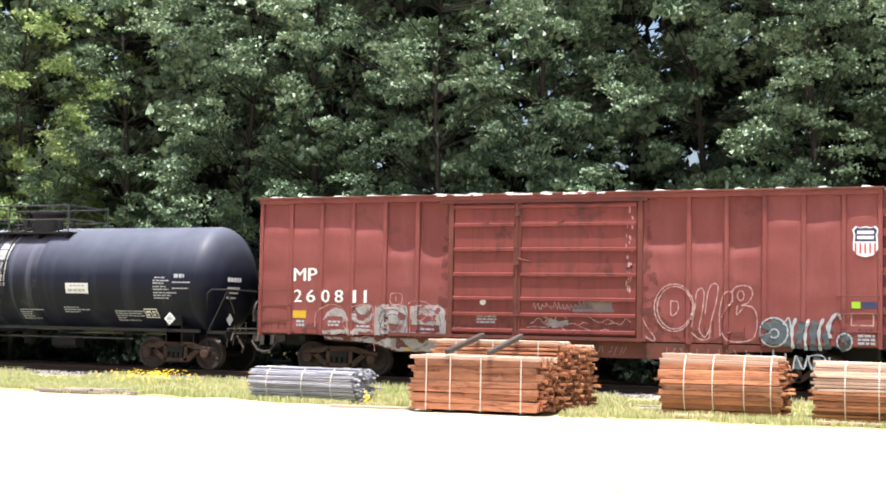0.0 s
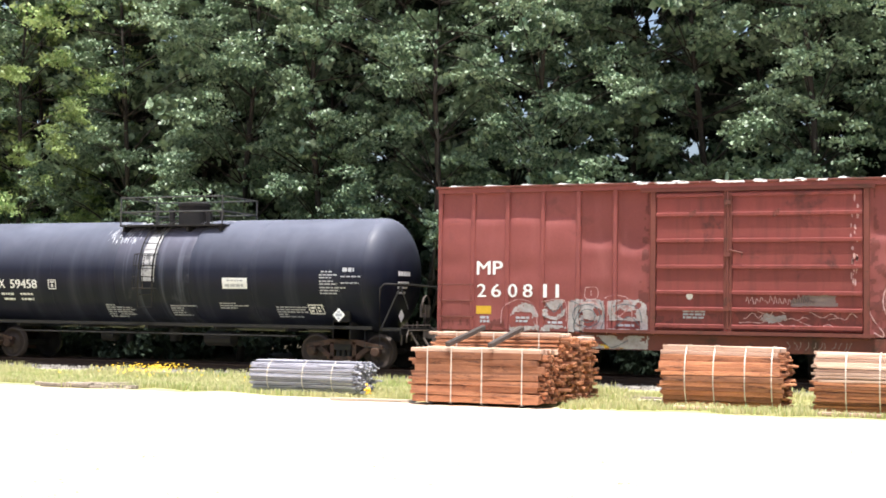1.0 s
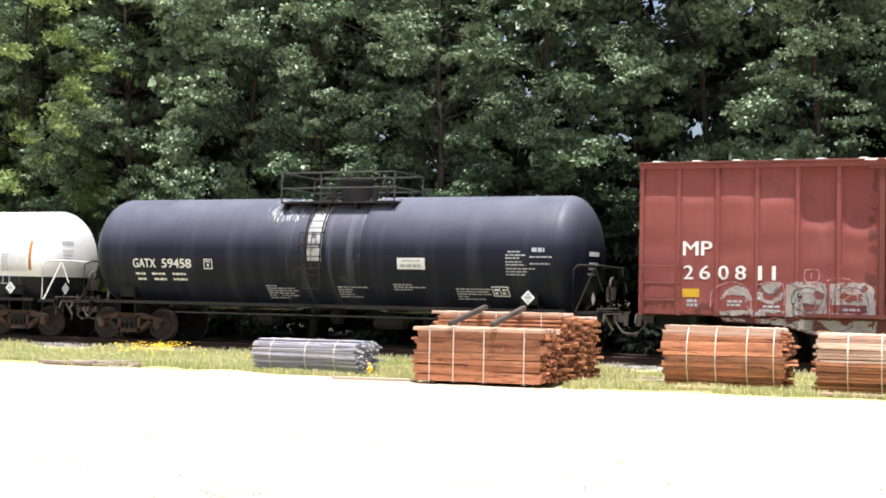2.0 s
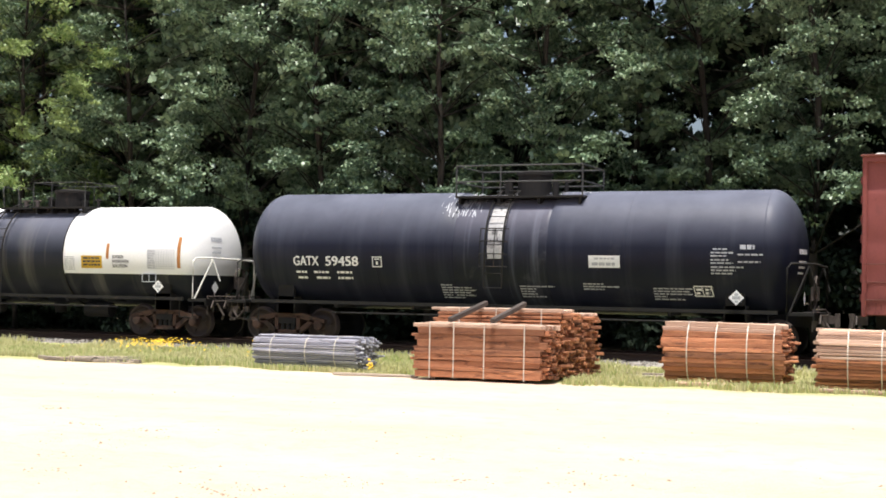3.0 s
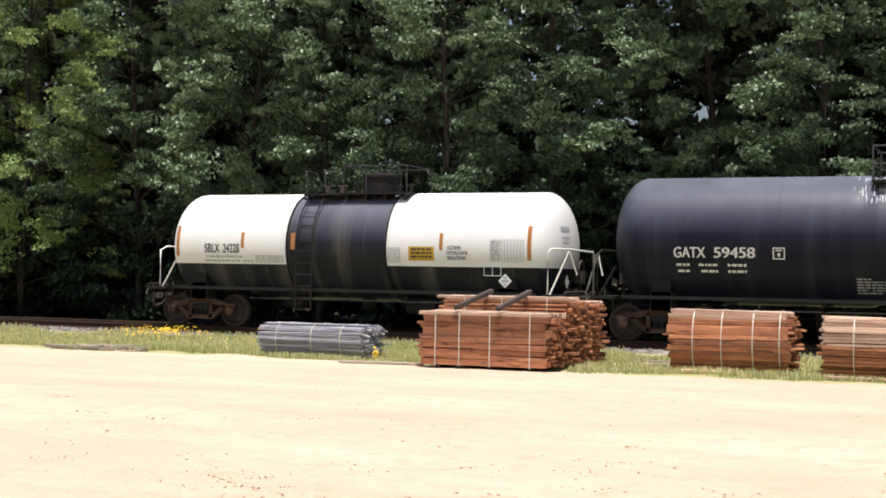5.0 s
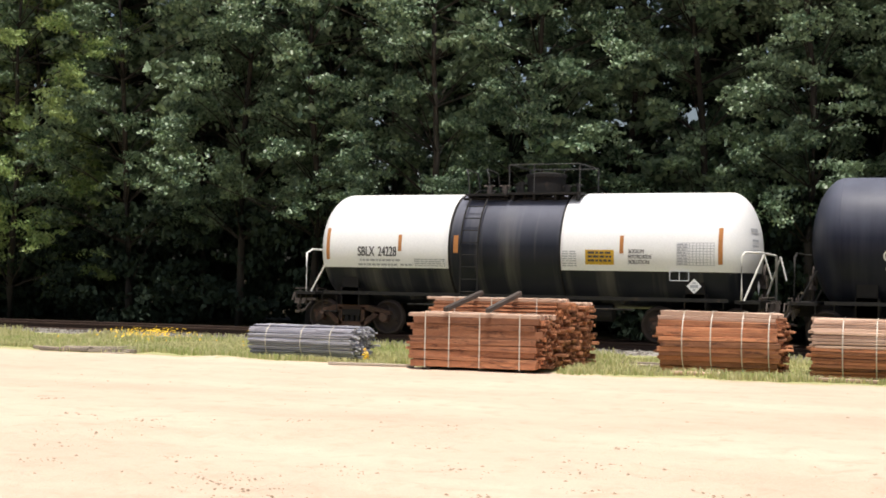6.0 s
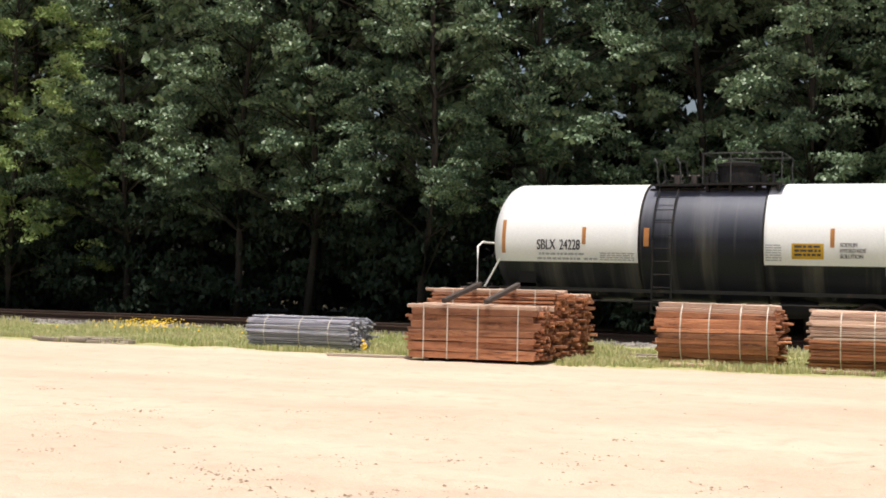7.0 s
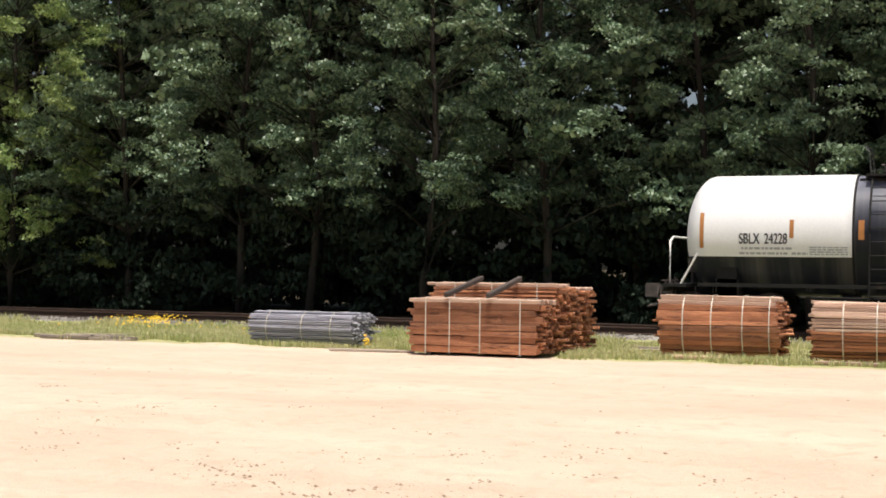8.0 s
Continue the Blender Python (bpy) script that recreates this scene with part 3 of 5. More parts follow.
def boxcar():
    car = new("boxcar")
    tagged(car, "weathered red steel boxcar with graffiti and double sliding doors", "boxcar")
    L, R, D0, D1, DM = -17.80, -2.65, -12.52, -7.93, -10.85
    rng = random.Random(11)
    part("shell", soft_box(L + 0.03, R - 0.03, -1.27, 1.27, 1.0, 4.36, 0.02), RED_DARK, car)
    # pressed side panels, slightly buckled between the posts
    def panels(edges, far):
        for a, b in zip(edges, edges[1:]):
            bm = bmesh.new()
            nx, nz = 10, 40
            grid = []
            for j in range(nz + 1):
                z = 1.03 + (4.29 - 1.03) * j / nz
                row = []
                for i in range(nx + 1):
                    x = a + (b - a) * i / nx
                    row.append(bm.verts.new((x, far * panel_depth(min(max(x, a + 1e-4), b - 1e-4), z), z)))
                grid.append(row)
            for p, q in zip(grid, grid[1:]):
                for i in range(nx):
                    bm.faces.new((p[i], p[i + 1], q[i + 1], q[i]))
            bmesh.ops.recalc_face_normals(bm, faces=bm.faces[:])
            part("side_panel", bm, RED, car, "", True)
    left = [L + 0.02, -16.91, -16.04, -15.17, -14.30, -13.43, D0 - 0.06]
    right = [D1 + 0.06, -6.80, -5.96, -5.13, -4.29, -3.45, R - 0.02]
    for far in (-1, 1):
        panels(left, far)
        panels(right, far)
        for x in left[1:-1] + right[1:-1]:
            bm = bmesh.new()
            y0, y1 = sorted((far * 1.27, far * 1.515))
            prism_pts = [(x - 0.055, 1.0), (x + 0.055, 1.0), (x + 0.055, 4.30), (x - 0.055, 4.30)]
            prism(bm, prism_pts, y0, y1)
            bmesh.ops.bevel(bm, geom=[e for e in bm.edges if abs(e.verts[0].co.z - e.verts[1].co.z) > 1], offset=0.018, segments=1, affect="EDGES")
            part("side_post", bm, RED, car)
        for x, wd in ((L + 0.05, 0.10), (R - 0.05, 0.10), (D0 - 0.02, 0.13), (D1 + 0.02, 0.13)):
            y0, y1 = sorted((far * 1.27, far * 1.53))
            part("corner_post", soft_box(x - wd / 2, x + wd / 2, y0, y1, 0.98, 4.30, 0.015), RED if abs(x - L) < 0.2 or abs(x - R) < 0.2 else RED_DARK, car)
        # doors with pressed horizontal ribs
        for a, b in ((D0 + 0.06, DM - 0.09), (DM + 0.09, D1 - 0.06)):
            y0, y1 = sorted((far * 1.45, far * 1.50))
            door = part("door", soft_box(a, b, y0, y1, 1.12, 4.20, 0.01), RED_DOOR, car, "ribbed red sliding door")
            for z in (1.22, 1.60, 1.97, 2.54, 3.13, 3.71, 4.14):
                bm = bmesh.new()
                prism(bm, [(a, z - 0.05), (b, z - 0.05), (b, z + 0.035), (a, z + 0.035)], *sorted((far * 1.49, far * 1.555)))
                for v in bm.verts:
                    if abs(v.co.y) > 1.53 and v.co.z > z:
                        v.co.z -= 0.02
                part("rib", bm, RED_DOOR, door)
            bm = bmesh.new()
            for k in range(3):
                zz = 3.62
                xx = a + (b - a) * (0.55 if b - a < 2 else 0.35)
                box(bm, xx - 0.03 + 0.05 * (k - 1), xx + 0.01 + 0.05 * (k - 1), min(far * 1.5, far * 1.56), max(far * 1.5, far * 1.56), zz + 0.03 * k, zz + 0.12 + 0.03 * k)
            part("door_stop", bm, RED_DARK, door)
        bm = bmesh.new()
        tube(bm, [(DM, far * 1.555, 1.15), (DM, far * 1.555, 4.18)], 0.025, 8)
        box(bm, DM - 0.09, DM + 0.09, min(far * 1.44, far * 1.53), max(far * 1.44, far * 1.53), 1.05, 4.25)
        for z in (1.55, 2.75, 3.9):
            box(bm, DM - 0.07, DM + 0.07, min(far * 1.53, far * 1.59), max(far * 1.53, far * 1.59), z, z + 0.10)
        tube(bm, [(DM + 0.03, far * 1.58, 2.9), (DM + 0.32, far * 1.58, 2.83), (DM + 0.32, far * 1.58, 2.72)], 0.022, 6)
        part("locking_bar", bm, RED_DARK, car, "rust-stained door post with locking bar")
        bm = bmesh.new()
        y0, y1 = sorted((far * 1.44, far * 1.60))
        box(bm, D0 - 1.6, D1 + 0.2, y0, y1, 1.02, 1.10)
        box(bm, D0 - 0.3, D1 + 0.2, *sorted((far * 1.44, far * 1.56)), 4.21, 4.30)
        part("door_track", bm, RED_DARK, car)
        # fish-belly sill between the trucks
        bm = bmesh.new()
        prism(bm, [(-15.98, 1.0), (-15.9, 0.88), (-14.7, 0.84), (-13.95, 0.64), (-6.5, 0.64), (-5.75, 0.84), (-4.55, 0.88), (-4.47, 1.0)], *sorted((far * 1.36, far * 1.44)))
        part("side_sill", bm, RED_DARK, car, "dirty brown side sill")
        bm = bmesh.new()
        prism(bm, [(L, 4.28), (R, 4.28), (R, 4.40), (L, 4.40)], *sorted((far * 1.27, far * 1.55)))
        part("top_chord", bm, RED, car)
    for far in (-1, 1):
        part("eave_strip", soft_box(L - 0.04, R + 0.04, *sorted((far * 1.545, far * 1.61)), 4.385, 4.432, 0.006), RED_DARK, car)
    bm = bmesh.new()
    sheet(bm, [(-13.0, 4.388), (-13.0, 4.43), (-8.6, 4.43), (-8.6, 4.388)], lambda z, x=0: -1.614, rng, 0.02, 0.25)
    part("worn_paint", bm, LETTER, car, "pale worn strip along the eave", kind="stuff")
    # roof with raised seams that end in bright caps
    bm = bmesh.new()
    ys_ = [(-1.56, 4.405), (-1.56, 4.425), (0, 4.53), (1.56, 4.425), (1.56, 4.405)]
    a = [bm.verts.new((L - 0.03, y, z)) for y, z in ys_]
    b = [bm.verts.new((R + 0.03, y, z)) for y, z in ys_]
    for i in range(5):
        j = (i + 1) % 5
        bm.faces.new((a[i], b[i], b[j], a[j]))
    bm.faces.new(a)
    bm.faces.new(b)
    bmesh.ops.recalc_face_normals(bm, faces=bm.faces[:])
    roof = part("roof", bm, ROOF, car, "weathered galvanised roof")
    n = 17
    for k in range(n):
        x = L + 0.35 + (R - L - 0.7) * k / (n - 1)
        bm = bmesh.new()
        for s in (-1, 1):
            vs = box(bm, x - 0.13, x + 0.13, 0.0, 1.53, 4.42, 4.475)
            for v in vs:
                y = v.co.y
                v.co.z += (1.56 - y) * 0.067
                if y > 1 and v.co.z > 4.45:
                    v.co.y -= 0.10
                    v.co.x = x + (v.co.x - x) * 0.45
                v.co.y *= s
        bmesh.ops.recalc_face_normals(bm, faces=bm.faces[:])
        part("roof_seam", bm, ROOF, roof)
    for e, s in ((L, -1), (R, 1)):
        bm = bmesh.new()
        box(bm, min(e, e - s * 0.05), max(e, e - s * 0.05), -1.46, 1.46, 0.98, 4.38)
        for z in np.arange(1.3, 4.2, 0.42):
            box(bm, min(e, e + s * 0.05), max(e, e + s * 0.05), -1.35, 1.35, z, z + 0.16)
        part("end_wall", bm, RED, car, "corrugated red end wall")
        coupler(car, e, s)
        for z in (1.34, 1.72, 2.10):
            bm = bmesh.new()
            x0 = e + 0.06 if s < 0 else e - 0.92
            tube(bm, [(x0, -1.48, z), (x0, -1.58, z), (x0 + 0.86, -1.58, z), (x0 + 0.86, -1.48, z)], 0.012, 6)
            part("grab_iron", bm, RED_DARK, car)
    bm = bmesh.new()
    box(bm, L + 0.2, R - 0.2, -0.35, 0.35, 0.72, 1.0)
    for x in np.arange(L + 1.2, R, 1.4):
        box(bm, x - 0.08, x + 0.08, -1.36, 1.36, 0.84, 1.0)
    tube(bm, [(-11.8, -0.5, 0.62), (-10.9, -0.5, 0.62)], 0.24, 14)
    part("underframe", bm, BLACK_DULL, car)
    for x in (-15.70, -4.75):
        truck_of(car, x)
    # grime at the door foot and beside the door posts
    for pts, yy, wn in (([(-12.45, 1.14), (-12.45, 1.42), (-11.0, 1.50), (-11.0, 1.14)], lambda z, x=0: -1.5025, 0.22), ([(-10.7, 1.14), (-10.7, 1.58), (-9.2, 1.48), (-8.0, 1.62), (-8.0, 1.14)], lambda z, x=0: -1.5025, 0.18),
                        ([(-13.0, 1.05), (-12.85, 2.2), (-12.8, 3.4), (-12.7, 4.25), (-12.6, 4.25), (-12.6, 1.05)], on_side(0.005), 0.28), ([(-7.85, 1.05), (-7.85, 4.2), (-7.75, 4.2), (-7.62, 2.8), (-7.3, 1.6), (-6.9, 1.05)], on_side(0.005), 0.28),
                        ([(-17.7, 1.04), (-17.7, 1.15), (-16.0, 1.3), (-16.0, 1.04)], on_side(0.005), 0.45), ([(-6.7, 1.04), (-6.7, 1.3), (-4.0, 1.25), (-2.7, 1.35), (-2.7, 1.04)], on_side(0.005), 0.4)):
        bm = bmesh.new()
        sheet(bm, pts, yy, rng, 0.035, wn)
        part("grime", bm, GRIME, car, "dark rusty grime", kind="stuff")
    for x0, x1, top in ((-17.7, -16.1, 0.10), (-12.45, -11.0, 0.20), (-10.7, -8.0, 0.26), (-7.85, -5.0, 0.22), (-4.2, -2.7, 0.16)):
        bm = bmesh.new()
        on_door = -12.5 < x0 < -8.0
        for k in range(int((x1 - x0) * 9)):
            xx, h = x0 + (x1 - x0) * rng.random(), top * rng.uniform(0.4, 1.9)
            patch(bm, xx, xx + rng.uniform(0.015, 0.06), 1.13, 1.13 + h, (lambda z, x=0: -1.5018) if on_door else on_side(0.004), 3)
        part("rust_streak", bm, GRIME, car, kind="stuff")
    # marks on the near side
    y_of = on_side()
    y2 = lambda z, x=0: -1.528
    lettering("lettering", "MP", 0.32, 0.66, -16.80, 2.34, LETTER, car, y_of, "large white letters on the car side", 0.018)
    x = -16.78
    for ch, wd, dx in (("2", 0.23, 0.36), ("6", 0.24, 0.42), ("0", 0.23, 0.37), ("8", 0.24, 0.47), ("1", 0.085, 0.30), ("1", 0.085, 0.2)):
        lettering("numeral", ch, 0.31, wd, x + (0.03 if ch == "1" else 0), 1.81, LETTER, car, y_of, "white painted numeral", 0.014)
        x += dx
    bm = bmesh.new()
    patch(bm, -16.80, -16.42, 1.41, 1.60, y_of, 1)
    part("yellow_decal", bm, YELLOW, car)
    bm = bmesh.new()
    patch(bm, -13.85, -13.2, 0.67, 0.75, lambda z, x=0: -1.445, 1)
    part("yellow_decal", bm, YELLOW, car)
    bm = bmesh.new()
    bars(bm, -16.7, 1.36, [0.24, 0.24], 0.06, 0.03, y_of, rng)
    bars(bm, -11.85, 1.56, [0.5, 0.5, 0.5], 0.045, 0.025, lambda z, x=0: -1.505, rng)
    bars(bm, -3.15, 1.28, [0.35, 0.35, 0.35], 0.05, 0.03, y_of, rng)
    part("small_print", bm, LETTER_GREY, car, kind="stuff")
    bm = bmesh.new()
    lathe(bm, [(-1.507, 0), (-1.507, 0.075)], "y", (-11.70, 0, 1.87), 20)
    part("round_decal", bm, LETTER, car)
    # railway shield, as plain shapes
    bm = bmesh.new()
    cx, cz = -3.0, 3.26
    outline = [(0, .36), (.12, .33), (.22, .36), (.30, .28), (.26, .16), (.28, .0), (.28, -.18), (.18, -.31), (0, -.36), (-.18, -.31), (-.28, -.18), (-.28, .0), (-.26, .16), (-.30, .28), (-.22, .36), (-.12, .33)]
    outline = [(a * 0.92, b * 0.92) for a, b in outline]
    prism(bm, [(cx + a, cz + b) for a, b in outline], -1.524, -1.47)
    shield = part("shield_emblem", bm, LETTER, car, "white shield emblem with navy top and red stripes")
    bm = bmesh.new()
    prism(bm, [(cx + a * 0.86, cz + b * 0.9 + 0.01) for a, b in outline if b > -0.01], -1.528, -1.525)
    part("shield_top", bm, BLUE_D, shield)
    bm = bmesh.new()
    for k in range(5):
        patch(bm, cx - 0.205 + 0.10 * k - 0.018, cx - 0.215 + 0.10 * k + 0.03, cz - 0.25, cz - 0.03, y2, 1)
    part("shield_stripe", bm, RED_D, shield)
    bm = bmesh.new()
    for zz in (0.20, 0.09):
        patch(bm, cx - 0.17, cx + 0.17, cz + zz - 0.035, cz + zz + 0.035, lambda z, x=0: -1.531, 1)
    part("shield_bar", bm, LETTER, shield)
    for x0, x1, z0, z1, m in ((-3.28, -3.10, 1.84, 1.98, GREEN_D), (-3.08, -2.76, 1.84, 1.98, BLUE_D), (-3.30, -2.82, 1.46, 1.74, SPRAY_W)):
        bm = bmesh.new()
        if m is SPRAY_W:
            for q in ((x0, x1, z0, z0 + .03), (x0, x1, z1 - .03, z1), (x0, x0 + .03, z0 + .03, z1 - .03), (x1 - .03, x1, z0 + .03, z1 - .03)):
                patch(bm, *q, y_of, 1)
        else:
            patch(bm, x0, x1, z0, z1, y_of, 1)
        part("placard", bm, m, car)
    # graffiti
    gp = on_side(0.016)
    over = on_side(0.024)

    def sprayed(lines, w, material, label, y_of, left=-16.82, unit=0.00757, foot=0.0):
        """Lines drawn on a plan whose unit is about 7 mm, from the left edge of the wide or the narrow half."""
        bm = bmesh.new()
        for pts in lines:
            stroke(bm, [(left + (px - 160) * unit, 1.81 - (pz - 440) * 0.0068 + foot) for px, pz in pts], w, y_of)
        part("graffiti", bm, material, car, label, kind="stuff")

    def ring(cx_, cz_, rx, rz, n=12, turn=0.0):
        return [(cx_ + rx * math.cos(turn + k * 2 * math.pi / n), cz_ + rz * math.sin(turn + k * 2 * math.pi / n)) for k in range(n + 1)]

    # silver blocks on the first panels and the sill beneath
    for pts, wn in (([(-15.97, 1.02), (-15.97, 1.30), (-15.86, 1.55), (-15.62, 1.70), (-15.38, 1.62), (-15.25, 1.40), (-15.22, 1.02), (-15.32, 1.02), (-15.35, 1.14), (-15.86, 1.14), (-15.86, 1.46), (-15.42, 1.46), (-15.34, 1.14), (-15.3, 1.02)], 0.0),
                    ([(-15.14, 1.36), (-15.12, 1.60), (-14.98, 1.74), (-14.6, 1.76), (-14.58, 1.42), (-14.8, 1.28)], 0.05),
                    ([(-15.2, 1.03), (-15.12, 1.20), (-14.6, 1.16), (-14.5, 1.03)], 0.2),
                    ([(-14.52, 1.03), (-14.52, 1.72), (-14.2, 1.80), (-13.7, 1.76), (-13.66, 1.03)], 0.02),
                    ([(-13.58, 1.30), (-13.60, 1.74), (-13.2, 1.80), (-12.84, 1.76), (-12.70, 1.66), (-12.66, 1.03), (-12.85, 1.03), (-12.86, 1.30)], 0.02),
                    ([(-13.58, 1.03), (-13.58, 1.12), (-12.86, 1.12), (-12.86, 1.03)], 0.1),
                    ([(-15.92, 0.92), (-15.1, 0.87), (-14.6, 0.84), (-13.9, 0.66), (-12.66, 0.66), (-12.62, 0.99), (-14.0, 0.99), (-15.92, 0.99)], 0.04)):
        bm = bmesh.new()
        sheet(bm, pts, on_side(0.008), rng, 0.03, wn)
        part("graffiti", bm, SPRAY, car, "silver spray-painted graffiti", kind="stuff")
    sprayed([ring(520, 500, 42, 38), ring(522, 500, 24, 22), [(470, 450), (500, 470), (480, 540), (510, 555)], [(560, 450), (575, 500), (560, 555)], [(600, 470), (640, 460), (680, 475), (690, 520)],
             [(610, 540), (650, 500), (690, 540)], [(390, 460), (420, 490), (440, 460), (445, 500)], [(480, 575), (520, 600), (560, 580), (600, 605), (650, 580)]],
            0.022, SPRAY_T, "dark graffiti lines over silver paint", gp)
    sprayed([[(246, 530), (250, 480), (280, 455), (310, 447), (345, 460), (362, 500), (364, 560)], [(575, 440), (600, 430), (640, 436), (660, 460)], [(380, 455), (420, 446), (455, 455), (458, 520)],
             [(400, 575), (430, 560), (455, 572), (462, 612)], [(515, 405), (515, 440), (550, 440), (550, 405), (515, 405)], [(532, 415), (532, 432)], [(600, 470), (620, 500), (655, 470), (660, 520)],
             [(480, 470), (500, 460), (540, 455), (560, 470)], [(465, 450), (462, 560)], [(585, 450), (583, 560)]],
            0.022, SPRAY_W, "pale graffiti outlines", gp)
    bm = bmesh.new()
    bars(bm, -15.80, 1.36, [0.36, 0.3], 0.05, 0.03, y_of, rng)
    bars(bm, -15.02, 1.26, [0.36], 0.05, 0.03, y_of, rng)
    bars(bm, -13.35, 1.22, [0.36], 0.05, 0.03, y_of, rng)
    part("small_print", bm, LETTER_GREY, car, kind="stuff")

    # right half: pale bubble letters, then dark letters with a white rim
    half = dict(left=-8.62, unit=0.0061, foot=0.06)
    bubble = [ring(405, 450, 74, 78, 14, 0.4), ring(408, 450, 66, 70, 14, 0.9), [(392, 425), (395, 475), (418, 462), (418, 432), (394, 428)],
              [(470, 515), (484, 440), (488, 400), (505, 385), (516, 405), (508, 470), (498, 520), (520, 545), (535, 520)], [(520, 470), (530, 400), (545, 372), (566, 378), (560, 430), (540, 500), (534, 548), (500, 552), (470, 530)],
              [(575, 540), (572, 470), (585, 410), (612, 395), (618, 420), (600, 450), (578, 480)], [(618, 430), (620, 390), (645, 376), (680, 380), (690, 405), (672, 432), (650, 440), (690, 445), (707, 480), (700, 535), (670, 555), (610, 556), (580, 530)],
              ring(648, 408, 12, 16, 8), [(636, 440), (634, 470), (655, 448)], [(280, 470), (300, 510), (330, 545), (330, 562), (300, 548)]]
    sprayed(bubble, 0.032, SPRAY_W, "pale bubble-letter graffiti outlines", gp, **half)
    legs = [[(835, 575), (832, 520), (845, 478)], [(880, 580), (878, 530), (890, 480)], [(930, 580), (925, 520), (940, 478)], [(965, 540), (955, 500), (985, 462), (1000, 480)]]
    dark = [[(812, 570), (815, 520), (828, 490)], [(858, 575), (858, 530), (868, 490)], [(905, 580), (905, 520), (915, 486)], [(955, 575), (950, 530), (965, 500)], [(1000, 545), (1015, 530), (1030, 550), (1010, 570), (990, 560)], [(785, 600), (785, 640)], [(855, 600), (850, 640)], [(920, 600), (905, 640)]]
    bm = bmesh.new()
    blob(bm, -4.91, 1.30, 0.28, 0.29, gp, rng)
    part("graffiti", bm, SPRAY_T, car, "dark disc of the graffiti lettering", kind="stuff")
    sprayed(dark, 0.17, SPRAY_T, "dark blue-grey graffiti lettering", gp, **half)
    sprayed(legs, 0.075, LETTER_GREY, "pale strokes of the dark graffiti lettering", over, **half)
    sprayed([ring(768, 524, 50, 46, 12, 0.2), ring(770, 528, 16, 14, 8), [(765, 580), (768, 640)], [(808, 590), (812, 645)], [(835, 640), (845, 598), (870, 640), (885, 596)], [(900, 640), (890, 600), (940, 598), (950, 640)], [(960, 600), (962, 625)],
             [(990, 460), (970, 480), (960, 520)], ring(1012, 550, 26, 26, 9), [(800, 500), (820, 478), (830, 520)]],
            0.042, LETTER_GREY, "pale rims of the dark graffiti lettering", over, **half)

    # scribbles on the wide door and rubbed marks along the sill
    door_y = lambda z, x=0: -1.5035
    bm = bmesh.new()
    for k in range(15):
        x0 = -10.45 + 0.10 * k
        h = rng.uniform(0.05, 0.20)
        stroke(bm, [(x0, 1.74 + rng.uniform(-.04, .04)), (x0 + 0.03, 1.74 + h), (x0 + 0.07, 1.74 + rng.uniform(-.05, .05))], 0.022, door_y)
    for x0, x1, z0 in ((-10.2, -9.6, 1.50), (-10.5, -10.1, 1.42), (-9.7, -9.1, 1.40), (-9.2, -8.5, 1.50), (-8.7, -8.1, 1.44), (-10.6, -9.4, 1.30), (-9.3, -8.3, 1.28)):
        stroke(bm, [(x0 + (x1 - x0) * i / 5, z0 + rng.uniform(-.09, .09)) for i in range(6)], 0.024, door_y)
    part("graffiti", bm, SPRAY_W, car, "pale scribbled graffiti", kind="stuff")
    bm = bmesh.new()
    sheet(bm, [(-10.15, 1.36), (-10.05, 1.52), (-9.75, 1.44), (-9.55, 1.50), (-9.6, 1.36), (-9.9, 1.30)], door_y, rng, 0.03, 0.15)
    part("graffiti", bm, SPRAY, car, "silver smear of spray paint", kind="stuff")
    bm = bmesh.new()
    for x0, x1 in ((-9.6, -8.2), (-7.5, -5.2)):
        for k in range(11):
            xx = x0 + (x1 - x0) * (k + rng.random() * 0.7) / 11
            stroke(bm, [(xx, 0.72 + rng.uniform(-.03, .05)), (xx + rng.uniform(.02, .08), 0.80), (xx + rng.uniform(-.03, .10), 0.90)], 0.022, lambda z, x=0: -1.4455)
    part("graffiti", bm, GREY_RED, car, "faint rubbed scribbles along the sill", kind="stuff")
    bm = bmesh.new()
    sheet(bm, [(-9.5, 1.68), (-9.5, 1.90), (-8.55, 1.92), (-8.5, 1.67)], door_y, rng, 0.04, 0.0)
    part("graffiti", bm, GREY_RED, car, "grey painted-over patch", kind="stuff")
    # bare scrapes where the door edge rubs
    bm = bmesh.new()
    for k in range(26):
        z = rng.uniform(2.2, 4.15)
        blob(bm, -8.14 + rng.uniform(-.1, .06), z, rng.uniform(.01, .035), rng.uniform(.02, .09), door_y, rng, 8)
    part("paint_scuff", bm, SPRAY_W, car, kind="stuff")
    return car


def arc_y(R, zc, off=0.006):
    return lambda z, x=0: -math.sqrt(max((R + off) ** 2 - (z - zc) ** 2, 0.01))


def head_profile(xl, xr, R, n=14, depth=None):
    d = depth or R / 2
    prof = [(xl - d * math.cos(math.pi / 2 * k / n), R * math.sin(math.pi / 2 * k / n)) for k in range(n + 1)]
    prof += [(xl + (xr - xl) * k / 24, R) for k in range(1, 24)]
    prof += [(xr + d * math.cos(math.pi / 2 * k / n), R * math.sin(math.pi / 2 * k / n)) for k in range(n, -1, -1)]
    prof[0], prof[-1] = (prof[0][0], 0), (prof[-1][0], 0)
    return prof


